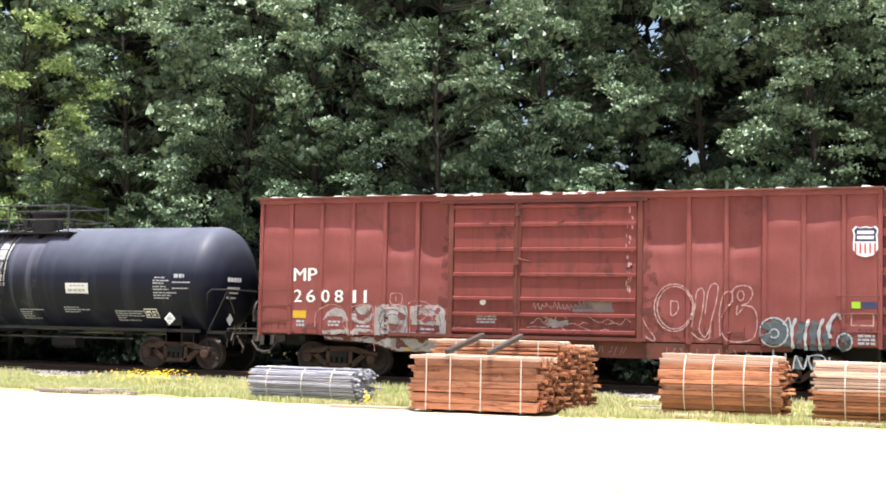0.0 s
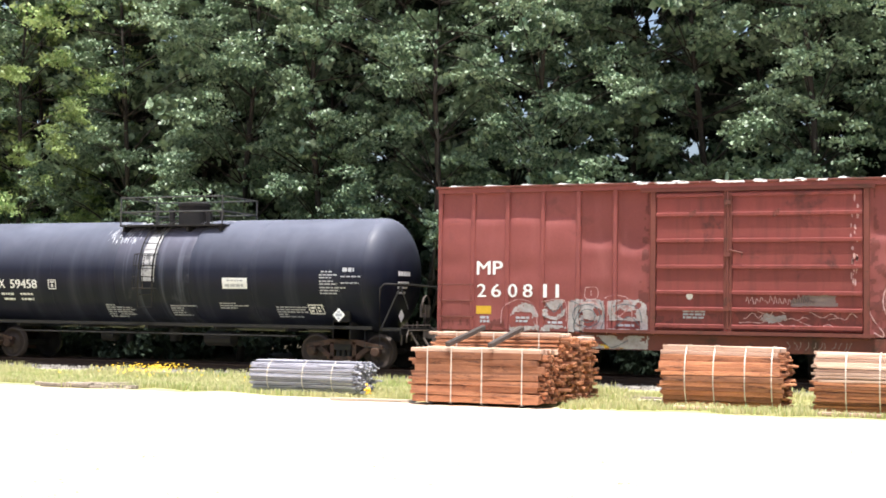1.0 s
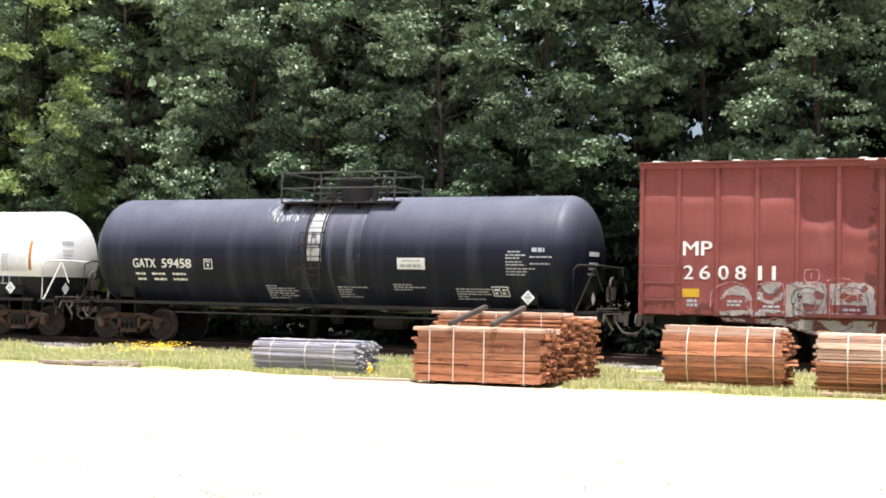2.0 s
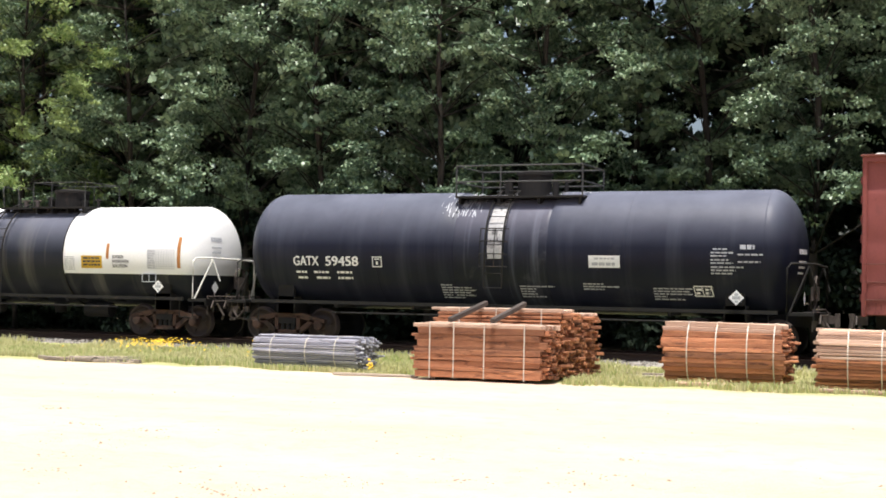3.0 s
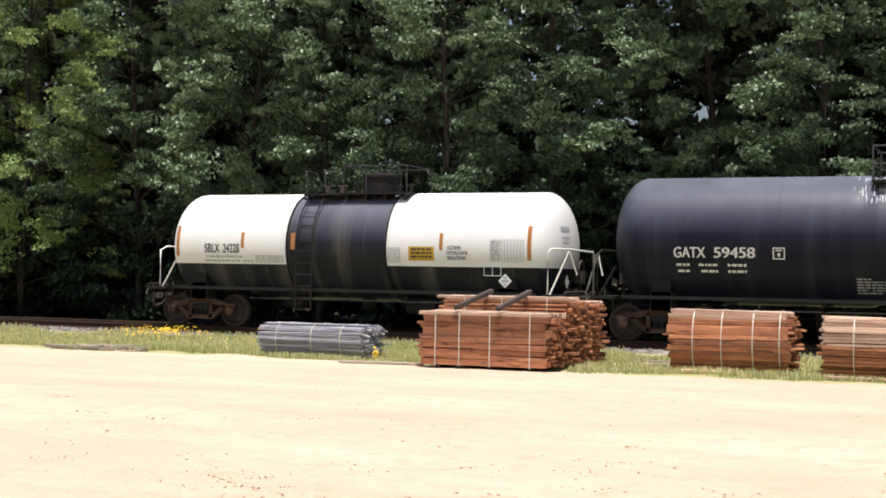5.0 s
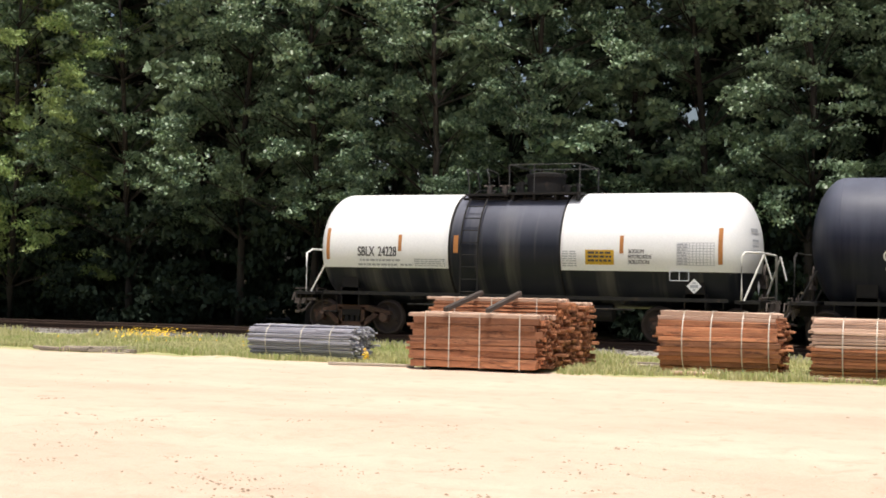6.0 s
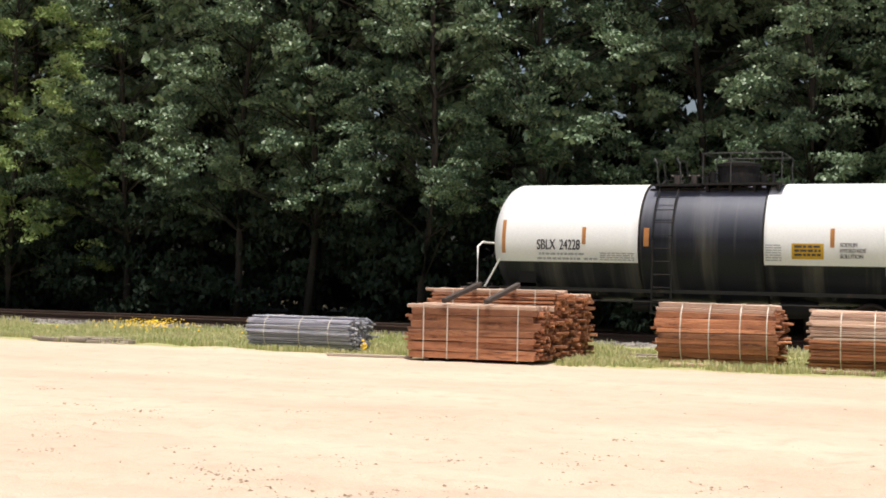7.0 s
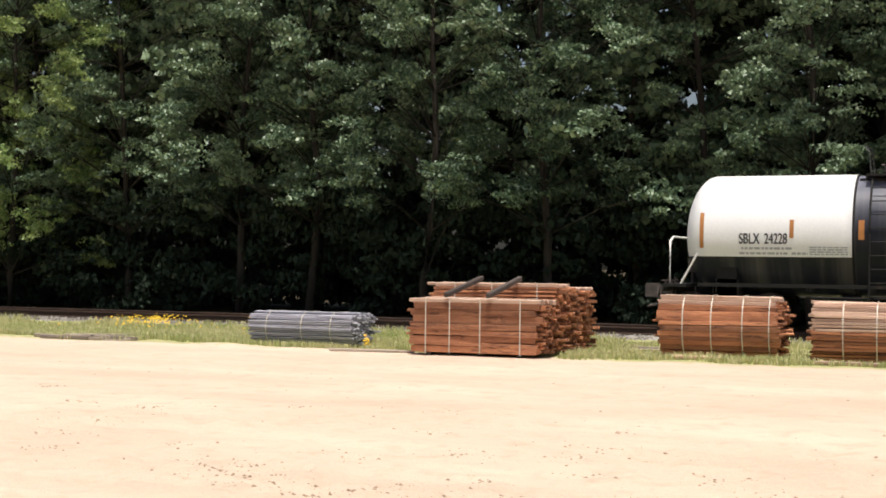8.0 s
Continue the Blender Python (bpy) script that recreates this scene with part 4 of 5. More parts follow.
def end_gear(car, x, s, rail_x, pipe, far_x):
    """Stub sill end, running board, end handrail and uncoupling gear of a tank car."""
    bm = bmesh.new()
    a, b = sorted((x, x - s * 2.2))
    box(bm, a, b, -0.32, 0.32, 0.70, 0.98)
    a, b = sorted((x, x - s * 0.55))
    box(bm, a, b, -1.42, 1.42, 0.96, 1.03)
    box(bm, min(x, x - s * 0.05), max(x, x - s * 0.05), -1.4, 1.4, 0.86, 0.97)
    part("end_platform", bm, BLACK_DULL, car)
    # one pipe from the near post round the end of the car to the far post
    bm = bmesh.new()
    near, far = ((rail_x, -1.42), (far_x, 1.0)) if s > 0 else ((far_x, -1.0), (rail_x, 1.42))
    turns = [(far_x, -1.0)] if s > 0 else [(far_x, 1.0)]
    path = [(*near, 1.03), (*near, 2.0)]
    path += [(near[0] + (turns[0][0] - near[0]) * 0.15, near[1] + (turns[0][1] - near[1]) * 0.15, 2.10)]
    path += [(*turns[0], 2.10), (far[0], far[1], 2.08), (far[0] + (far[0] - turns[0][0]) * 0.05, far[1] + 0.06, 2.0), (far[0], far[1] + 0.07, 1.03)]
    tube(bm, path, 0.026, 8)
    part("end_handrail", bm, pipe, car, "", True)
    for side in (-1, 1):
        bm = bmesh.new()
        tube(bm, [(rail_x + 0.06, side * 1.42, 1.03), (rail_x + 0.44, side * 1.16, 2.06)] if s > 0 else [(rail_x - 0.34, side * 1.36, 1.03), (rail_x + 0.02, side * 1.30, 1.72)], 0.024, 8)
        if s > 0:
            tube(bm, [(rail_x + 0.44, side * 1.16, 2.06), (rail_x + 0.6, side * 1.05, 1.5)], 0.02, 8)
        part("handrail_brace", bm, pipe, car)
        y = side * 1.40
        bm = bmesh.new()
        tube(bm, [(rail_x, y, 1.0), (rail_x, y, 0.55), (rail_x - s * 0.4, y, 0.55), (rail_x - s * 0.4, y, 1.0)], 0.016, 6)
        part("step", bm, BLACK_DULL, car)
    bm = bmesh.new()
    tube(bm, [(x - s * 0.25, 0.6, 1.03), (x - s * 0.25, 0.6, 1.55)], 0.04, 8)
    lathe(bm, [(0.0, 0.24), (0.03, 0.26), (0.06, 0.24)], "x", (x - s * 0.25, 0.6, 1.62), 18)
    box(bm, x - s * 0.25 - 0.08, x - s * 0.25 + 0.08, 0.46, 0.74, 1.30, 1.62)
    part("hand_brake", bm, COUPLER, car)
    bm = bmesh.new()
    for k in range(4):
        tube(bm, [(x - s * 0.06, -1.25 + 0.3 * k, 0.62 + 0.05 * k), (x - s * 0.04, -1.25 + 0.3 * k, 1.12 + 0.06 * (k % 2))], 0.02, 6)
    tube(bm, [(x + s * 0.02, -1.38, 1.10), (x + s * 0.02, 0.3, 1.10), (x + s * 0.1, 0.35, 0.95)], 0.018, 6)
    tube(bm, [(x + s * 0.05, -0.95, 0.92), (x + s * 0.22, -0.90, 0.62), (x + s * 0.12, -0.8, 0.5)], 0.03, 8)
    part("uncoupling_gear", bm, COUPLER, car, "dusty grey uncoupling rods and hose")
    coupler(car, x, s)


def ladder_on_tank(car, x, width, R, zc, z_low, material, cage=False):
    """Rails that follow the barrel up to the walkway, with rungs."""
    bm = bmesh.new()
    path = [(z, -math.sqrt(max((R + 0.14) ** 2 - max(z - zc, 0) ** 2, 0))) for z in np.linspace(z_low, zc + (R + 0.13) * 0.985, 22)]
    for dx in (-width / 2, width / 2):
        tube(bm, [(x + dx, y, z) for z, y in path], 0.022, 6)
    ladder = part("ladder", bm, material, car, "side ladder up to the top walkway")
    total = 0.0
    last = path[0]
    for q in path:
        total += math.hypot(q[0] - last[0], q[1] - last[1])
        last = q
        if total > 0.29 or q is path[0]:
            bm = bmesh.new()
            tube(bm, [(x - width / 2, q[1], q[0]), (x + width / 2, q[1], q[0])], 0.013, 6)
            part("rung", bm, material, ladder)
            total = 0.0


def top_deck(car, x0, x1, y0, y1, z, rail_h, material, dome_x, dome_r, dome_h, tank_top, bar=0.02, levels=(0.5, 1.0)):
    bm = bmesh.new()
    box(bm, x0, x1, y0, y0 + 0.5, z, z + 0.05)
    deck = part("top_walkway", bm, material, car, "dark steel walkway around the manway")
    for a, b in ((x0, x0 + 0.45), (x1 - 0.45, x1)):
        bm = bmesh.new()
        box(bm, a, b, y0 + 0.503, y1, z, z + 0.05)
        part("walkway_plate", bm, material, deck)
    for x in np.linspace(x0 + 0.1, x1 - 0.1, 4):
        bm = bmesh.new()
        box(bm, x - 0.03, x + 0.03, y0 + 0.05, y1, z - 0.14, z - 0.003)
        part("walkway_bracket", bm, material, deck)
    corners = [(x0 + 0.02, y0 + 0.02), (x0 + (x1 - x0) * 0.36, y0 + 0.02), (x1 - 0.02, y0 + 0.02), (x1 - 0.02, y1 - 0.02), ((x0 + x1) / 2, y1 - 0.02), (x0 + 0.02, y1 - 0.02)]
    for cx, cy in corners:
        bm = bmesh.new()
        tube(bm, [(cx, cy, z), (cx, cy, z + rail_h)], bar * 1.1, 6)
        part("railing_post", bm, RAILING, deck)
    for h in levels:
        bm = bmesh.new()
        tube(bm, [(cx, cy, z + rail_h * h) for cx, cy in corners], bar, 6, True)
        part("railing_bar", bm, RAILING, deck)
    bm = bmesh.new()
    lathe(bm, [(tank_top - 0.25, 0), (tank_top - 0.25, dome_r), (tank_top + dome_h - 0.12, dome_r), (tank_top + dome_h - 0.12, dome_r + 0.03), (tank_top + dome_h - 0.05, dome_r + 0.03),
               (tank_top + dome_h, dome_r * 0.6), (tank_top + dome_h + 0.015, 0)], "z", (dome_x, 0, 0), 28)
    part("manway_dome", bm, material, deck)
    for dx, dy, h, r in ((-0.55, -0.25, 0.32, 0.07), (-0.75, 0.1, 0.25, 0.06), (0.6, -0.2, 0.24, 0.08), (0.75, 0.2, 0.3, 0.05)):
        bm = bmesh.new()
        tube(bm, [(dome_x + dx, dy, tank_top - 0.1), (dome_x + dx, dy, tank_top + h)], r, 10)
        tube(bm, [(dome_x + dx - 0.12, dy, tank_top + h - 0.05), (dome_x + dx + 0.12, dy, tank_top + h - 0.05)], 0.025, 6)
        part("valve", bm, material, deck)


def running_gear(car, xl, xr, trucks):
    bm = bmesh.new()
    for side in (-1, 1):
        y0, y1 = sorted((side * 1.38, side * 1.44))
        box(bm, xl, xr, y0, y1, 0.98, 1.06)
        tube(bm, [(xl + 2.2, side * 1.2, 0.77), (xr - 2.2, side * 1.2, 0.77)], 0.022, 6)
    for x in np.linspace(xl + 2.4, xr - 2.4, 5):
        box(bm, x - 0.04, x + 0.04, -1.4, 1.4, 0.90, 0.98)
    mid = (xl + xr) / 2
    tube(bm, [(mid + 1.4, -0.6, 0.66), (mid + 2.2, -0.6, 0.66)], 0.2, 14)
    tube(bm, [(mid - 2.0, -0.5, 0.68), (mid - 1.6, -0.5, 0.68)], 0.16, 12)
    lathe(bm, [(0.55, 0), (0.55, 0.16), (1.0, 0.22)], "z", (mid, 0, 0), 16)
    part("underframe", bm, BLACK_DULL, car)
    for x in trucks:
        bm = bmesh.new()
        box(bm, x - 0.25, x + 0.25, -1.15, 1.15, 0.72, 1.15)
        for y in (-1.15, 1.05):
            box(bm, x - 0.22, x + 0.22, y, y + 0.1, 0.72, 1.5)
        part("tank_saddle", bm, BLACK_DULL, car)
        truck_of(car, x)


def diamond(bm, x, z, r, y_of):
    for r_ in (r,):
        vs = [bm.verts.new((x + dx, y_of(z + dz), z + dz)) for dx, dz in ((0, r_), (-r_, 0), (0, -r_), (r_, 0))]
        bm.faces.new(vs)


def placard(car, x, z, y_of, y_in):
    bm = bmesh.new()
    diamond(bm, x, z, 0.17, y_of)
    p = part("hazard_placard", bm, LETTER, car, "white diamond placard")
    bm = bmesh.new()
    patch(bm, x - 0.09, x + 0.09, z - 0.035, z + 0.035, y_in, 1)
    patch(bm, x - 0.04, x + 0.04, z + 0.05, z + 0.10, y_in, 1)
    patch(bm, x - 0.03, x + 0.03, z - 0.11, z - 0.06, y_in, 1)
    part("placard_print", bm, LETTER_GREY, p, kind="stuff")


def head_print(car, xr, R, zc, material, z, wide):
    """Rows of small print on the near quarter of the rounded head."""
    bm = bmesh.new()
    for k, (wd, h) in enumerate(((wide, 0.11), (wide * 0.9, 0.05), (wide * 0.8, 0.05), (wide * 0.65, 0.05))):
        for j in range(5):
            y0, z0 = -0.70 + wd * j / 5, z - 0.13 * k - (0.06 if k else 0)
            vs = []
            for yy, zz in ((y0, z0), (y0 + wd / 6, z0), (y0 + wd / 6, z0 + h), (y0, z0 + h)):
                d = R / 2 * math.sqrt(max(1 - (yy * yy + (zz - zc) ** 2) / R ** 2, 0)) + 0.012
                vs.append(bm.verts.new((xr + d, yy, zz)))
            bm.faces.new(vs)
    part("small_print", bm, material, car, kind="stuff")


def black_tank_car():
    car = new("tank_car")
    tagged(car, "black tank car with white lettering and scuffed ladder", "tank car", "tank cars of the train")
    R, zc, xl, xr, mid = 1.47, 2.35, -32.40, -19.78, -26.09
    rng = random.Random(21)
    bm = bmesh.new()
    # the jacket is cut away round the middle, where the bare barrel shows
    waist = [(-27.30, R), (-27.16, R - 0.09), (-24.84, R - 0.09), (-24.70, R)]
    prof = head_profile(xl, xr, R)
    lathe(bm, [p for p in prof if p[0] < -27.35] + waist + [p for p in prof if p[0] > -24.65], "x", (0, 0, zc), 96)
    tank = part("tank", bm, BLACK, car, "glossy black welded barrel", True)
    bm = bmesh.new()
    lathe(bm, [(-27.19, R - 0.08), (-27.17, R - 0.07)] + [(-27.1 + 2.2 * k / 12, R - 0.07) for k in range(13)] + [(-24.83, R - 0.07), (-24.81, R - 0.08)], "x", (0, 0, zc), 96)
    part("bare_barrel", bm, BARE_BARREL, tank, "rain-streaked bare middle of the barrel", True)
    for x in (xl, -29.2, -22.9, xr):
        bm = bmesh.new()
        lathe(bm, [(x - 0.02, R - 0.01), (x - 0.012, R + 0.004), (x + 0.012, R + 0.004), (x + 0.02, R - 0.01)], "x", (0, 0, zc), 96)
        part("weld_seam", bm, BLACK, tank, "", True)
    def y_of(z, x=0):
        return arc_y(R - (0.07 if -27.2 < x < -24.8 else 0.0), zc)(z)

    def y_in(z, x=0):
        return y_of(z, x) - 0.004

    # scuffed paint beside and beneath the ladder
    bm = bmesh.new()
    for i in range(110):
        x, a = rng.gauss(mid - 0.95, 0.22), rng.uniform(0.6, 1.25)
        z = zc + R * math.sin(a)
        blob(bm, x, z, rng.uniform(.006, .022), rng.uniform(.02, .10), y_of, rng, 7)
    for i in range(30):
        x = rng.gauss(mid + 1.3, 0.5)
        blob(bm, x, zc + R * math.sin(rng.uniform(1.2, 1.35)), rng.uniform(.02, .06), rng.uniform(.006, .012), y_of, rng, 7)
    part("paint_scuff", bm, LETTER_GREY, tank, kind="stuff")
    bm = bmesh.new()
    zs = [zc + (R - 0.065) * math.sin(a) for a in np.linspace(-0.15, 1.42, 16)]
    rows = [[bm.verts.new((mid - 0.21 + 0.42 * i / 3 + 0.02 * rng.uniform(-1, 1), y_in(z, mid), z)) for i in range(4)] for z in zs]
    for p, q in zip(rows, rows[1:]):
        for i in range(3):
            bm.faces.new((p[i], p[i + 1], q[i + 1], q[i]))
    part("bare_strip", bm, BARE, tank, "scuffed pale strip behind the ladder")
    ladder_on_tank(car, mid, 0.45, R - 0.09, zc, 1.45, BLACK_DULL)
    bm = bmesh.new()
    for z in (1.95, 2.25, 2.55, 2.85):
        c = -math.sqrt((R + 0.05) ** 2 - max(z - zc, 0) ** 2)
        tube(bm, [(mid + 0.34 * math.cos(t), c - 0.30 * math.sin(t), z) for t in np.linspace(0, math.pi, 9)], 0.014, 6)
    for t in np.linspace(0.5, math.pi - 0.5, 4):
        tube(bm, [(mid + 0.34 * math.cos(t), -math.sqrt((R + .05) ** 2 - max(z - zc, 0) ** 2) - 0.30 * math.sin(t), z) for z in (1.95, 2.25, 2.55, 2.85)], 0.012, 6)
    part("ladder_guard", bm, BLACK_DULL, car)
    top_deck(car, -27.28, -24.05, -1.05, 0.75, 3.62, 0.78, BLACK_DULL, -25.60, 0.42, 0.52, zc + R)
    running_gear(car, xl - 0.3, xr + 0.3, (-31.85, -20.45))
    end_gear(car, -18.70, 1, -19.28, BLACK_DULL, -18.75)
    end_gear(car, -33.45, -1, -32.9, BLACK_DULL, -33.4)
    lettering("lettering", "GATX", 0.24, 0.72, -31.50, 1.93, LETTER, car, y_of, "bold white letters")
    lettering("lettering", "59458", 0.24, 0.92, -30.60, 1.93, LETTER, car, y_of, "bold white numerals")
    bm = bmesh.new()
    x0, x1, z0, z1 = -29.30, -29.04, 1.91, 2.17
    for q in ((x0, x1, z0, z0 + .025), (x0, x1, z1 - .025, z1), (x0, x0 + .025, z0 + .025, z1 - .025), (x1 - .025, x1, z0 + .025, z1 - .025), (x0 + .1, x1 - .1, z0 + .06, z1 - .12), (x0 + .06, x1 - .06, z1 - .08, z1 - .05)):
        patch(bm, *q, y_of, 1)
    bars(bm, -31.45, 1.80, [0.3], 0.055, 0.08, y_of, rng)
    bars(bm, -30.95, 1.80, [0.42], 0.055, 0.08, y_of, rng)
    bars(bm, -30.30, 1.80, [0.42], 0.055, 0.08, y_of, rng)
    bars(bm, -31.42, 1.66, [0.26], 0.055, 0.08, y_of, rng)
    bars(bm, -30.90, 1.66, [0.38], 0.055, 0.08, y_of, rng)
    bars(bm, -30.30, 1.66, [0.42], 0.055, 0.08, y_of, rng)
    part("small_print", bm, LETTER, car, kind="stuff")
    bm = bmesh.new()
    for x, z, ws in ((-27.55, 1.52, [0.3, 0.75, 0.85, 0.7, 0.8, 0.5]), (-25.55, 1.52, [0.9, 0.4, 0.35, 0.4, 0.6]), (-23.95, 1.60, [0.5, 0.85, 0.5]), (-22.30, 1.52, [0.95, 0.85, 0.9, 0.3, 0.7])):
        bars(bm, x, z, ws, 0.03, 0.03, y_of, rng)
    part("small_print", bm, LETTER_GREY, car, kind="stuff")
    bm = bmesh.new()
    for x, z, ws in ((-20.90, 2.42, [0.35]), (-20.95, 2.34, [0.5, 0.35]), (-20.95, 2.18, [0.4, 0.5]), (-20.95, 2.02, [0.75, 0.55, 0.5]), (-20.35, 2.30, [0.55]), (-20.35, 2.14, [0.5])):
        bars(bm, x, z, ws, 0.035, 0.035, y_of, rng)
    bars(bm, -20.30, 2.50, [0.32], 0.10, 0.03, y_of, rng)
    part("small_print", bm, LETTER_GREY, car, kind="stuff")
    bm = bmesh.new()
    patch(bm, -23.77, -23.03, 1.96, 2.24, y_of, 3)
    sign = part("notice_plate", bm, LETTER, car, "white notice plate with grey print")
    bm = bmesh.new()
    bars(bm, -23.63, 2.19, [0.48], 0.04, 0.03, y_in, rng)
    bars(bm, -23.69, 2.08, [0.58], 0.07, 0.03, y_in, rng)
    part("print", bm, LETTER_GREY, sign, kind="stuff")
    bm = bmesh.new()
    x0, x1, z0, z1 = -21.35, -20.93, 1.34, 1.58
    for q in ((x0, x1, z0, z0 + .025), (x0, x1, z1 - .025, z1), (x0, x0 + .025, z0 + .025, z1 - .025), (x1 - .025, x1, z0 + .025, z1 - .025), (x0 + .19, x0 + .21, z0 + .03, z1 - .03)):
        patch(bm, *q, y_of, 1, -0.03)
    bars(bm, x0 + .04, z1 - .06, [0.12, 0.10], 0.05, 0.03, y_of, rng)
    bars(bm, x0 + .24, z1 - .06, [0.12, 0.10], 0.05, 0.03, y_of, rng)
    part("stencil_box", bm, LETTER, car)
    placard(car, -20.36, 1.33, lambda z, x=0: -1.50, lambda z, x=0: -1.504)
    head_print(car, xr, R, zc, LETTER, zc - 0.02, 0.55)
    bm = bmesh.new()
    vs = [bm.verts.new((-19.0, -0.75 + dy, 1.33 + dz)) for dy, dz in ((0, .17), (-.17, 0), (0, -.17), (.17, 0))]
    bm.faces.new(vs)
    part("hazard_placard", bm, LETTER, car, "white diamond placard")
    return car


def white_tank_car():
    car = new("tank_car")
    tagged(car, "white and black tank car with yellow decals and side ladder", "tank car", "tank cars of the train")
    R, zc, xl, xr = 1.385, 2.13, -44.50, -34.85
    xa, xb = -41.36, -38.59
    rng = random.Random(31)
    bm = bmesh.new()
    lathe(bm, head_profile(xl, xr, R - 0.03), "x", (0, 0, zc), 96)
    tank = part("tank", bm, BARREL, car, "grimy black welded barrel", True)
    for a, b in ((None, xa), (xb, None)):
        bm = bmesh.new()
        prof = head_profile(xl, xr, R)
        prof = [p for p in prof if (b is None and p[0] > xb + 0.05) or (a is None and p[0] < xa - 0.05)]
        prof = [(xb, R - 0.03), (xb, R)] + prof if b is None else prof + [(xa, R), (xa, R - 0.03)]
        lathe(bm, prof, "x", (0, 0, zc), 160)
        bmesh.ops.bisect_plane(bm, geom=bm.verts[:] + bm.edges[:] + bm.faces[:], plane_co=(0, 0, 1.65), plane_no=(0, 0, 1), clear_inner=True)
        part("jacket", bm, WHITE, tank, "bright white upper jacket", True)
    y_of, y_in = arc_y(R, zc), arc_y(R, zc, 0.010)
    for x in (xa - 0.01, xb + 0.01):
        bm = bmesh.new()
        lathe(bm, [(x - 0.025, R - 0.02), (x - 0.02, R + 0.006), (x + 0.02, R + 0.006), (x + 0.025, R - 0.02)], "x", (0, 0, zc), 96)
        part("jacket_band", bm, BLACK_DULL, tank, "", True)
    for x, z0, z1, wd in ((-44.63, 1.84, 2.62, 0.09), (-42.66, 2.06, 2.46, 0.09), (-41.20, 2.03, 2.45, 0.12), (-37.10, 2.05, 2.46, 0.09), (-34.84, 1.82, 2.64, 0.10)):
        bm = bmesh.new()
        patch(bm, x - wd / 2, x + wd / 2, z0, z1, arc_y(R - (0.03 if -41.36 < x < -38.6 else 0.03 if x < -44.5 else 0), zc, 0.008 if x > -44.5 else 0.02), 6)
        part("reflective_strip", bm, ORANGE, car)
    lettering("lettering", "SBLX", 0.24, 0.46, -43.80, 1.93, INK, car, y_of, "black stencil letters")
    lettering("lettering", "24228", 0.24, 0.50, -43.25, 1.93, INK, car, y_of, "black stencil numerals")
    bm = bmesh.new()
    for x, z, ws in ((-43.75, 1.86, [1.1]), (-43.8, 1.75, [1.05]), (-42.66, 1.75, [0.34])):
        bars(bm, x, z, ws, 0.05, 0.03, y_of, rng)
    for k in range(4):
        bars(bm, -42.28, 1.875 - 0.05 * k, [0.8], 0.028, 0.02, y_of, rng)
    for k in range(7):
        bars(bm, -38.52, 2.10 - 0.055 * k, [0.34], 0.025, 0.03, y_of, rng)
    part("small_print", bm, LETTER_GREY, car, kind="stuff")
    bm = bmesh.new()
    patch(bm, -37.96, -37.28, 1.79, 2.13, y_of, 3)
    sign = part("yellow_notice", bm, YELLOW, car, "yellow warning decal")
    bm = bmesh.new()
    for k in range(3):
        bars(bm, -37.90, 2.09 - 0.09 * k, [0.56], 0.05, 0.03, y_in, rng)
    part("print", bm, INK, sign, kind="stuff")
    for k, (word, wd) in enumerate((("SODIUM", 0.36), ("HYDROXIDE", 0.54), ("SOLUTION", 0.48))):
        lettering("lettering", word, 0.09, wd, -36.94, 2.06 - 0.122 * k, INK, car, y_of, "black stencil words")
    bm = bmesh.new()
    x0, x1, z0, z1 = -35.84, -34.98, 1.80, 2.30
    for k in range(9):
        z = z0 + (z1 - z0) * k / 8
        patch(bm, x0, x1, z - 0.005, z + 0.005, y_of, 1)
    for k in range(8):
        x = x0 + 0.3 + (x1 - x0 - 0.3) * k / 7
        patch(bm, x - 0.006, x + 0.006, z0, z1, y_in, 4)
    for k in range(8):
        bars(bm, x0 + 0.02, z1 - 0.02 - 0.0625 * k, [0.24], 0.03, 0.03, y_in, rng)
    part("test_table", bm, LETTER_GREY, car, kind="stuff")
    head_print(car, xr, R, zc, LETTER_GREY, zc + 0.42, 0.4)
    ladder_on_tank(car, -40.80, 0.44, R - 0.03, zc, 0.52, BLACK_DULL)
    top_deck(car, -40.05, -38.25, -0.9, 0.7, 3.45, 0.72, BLACK_DULL, -39.38, 0.47, 0.55, zc + R - 0.03, 0.013, (1.0,))
    # a lower landing at the ladder head with curved handholds
    bm = bmesh.new()
    box(bm, -41.15, -40.08, -0.9, 0.2, 3.43, 3.48)
    landing = part("ladder_landing", bm, BLACK_DULL, car)
    for x in (-41.05, -40.52):
        bm = bmesh.new()
        tube(bm, [(x, -0.88, 3.48), (x - 0.04, -0.88, 3.95), (x - 0.14, -0.75, 4.08), (x - 0.02, -0.3, 4.02), (x, -0.1, 3.48)], 0.016, 6)
        part("handhold", bm, RAILING, landing)
    for x in (-40.75, -40.35):
        bm = bmesh.new()
        tube(bm, [(x, -0.3, 3.46), (x, -0.3, 3.72)], 0.07, 10)
        tube(bm, [(x - 0.14, -0.3, 3.70), (x + 0.14, -0.3, 3.70)], 0.025, 6)
        part("valve", bm, COUPLER, landing)
    bm = bmesh.new()
    box(bm, xa + 0.05, xb - 0.05, -0.62, -0.56, zc + 1.20, zc + 1.26)
    for x in np.linspace(xa + 0.2, xb - 0.2, 6):
        box(bm, x - 0.03, x + 0.03, -0.63, -0.5, zc + 1.12, zc + 1.34)
    part("walkway_clip", bm, BLACK_DULL, car)
    running_gear(car, xl - 0.2, xr + 0.2, (-44.10, -35.45))
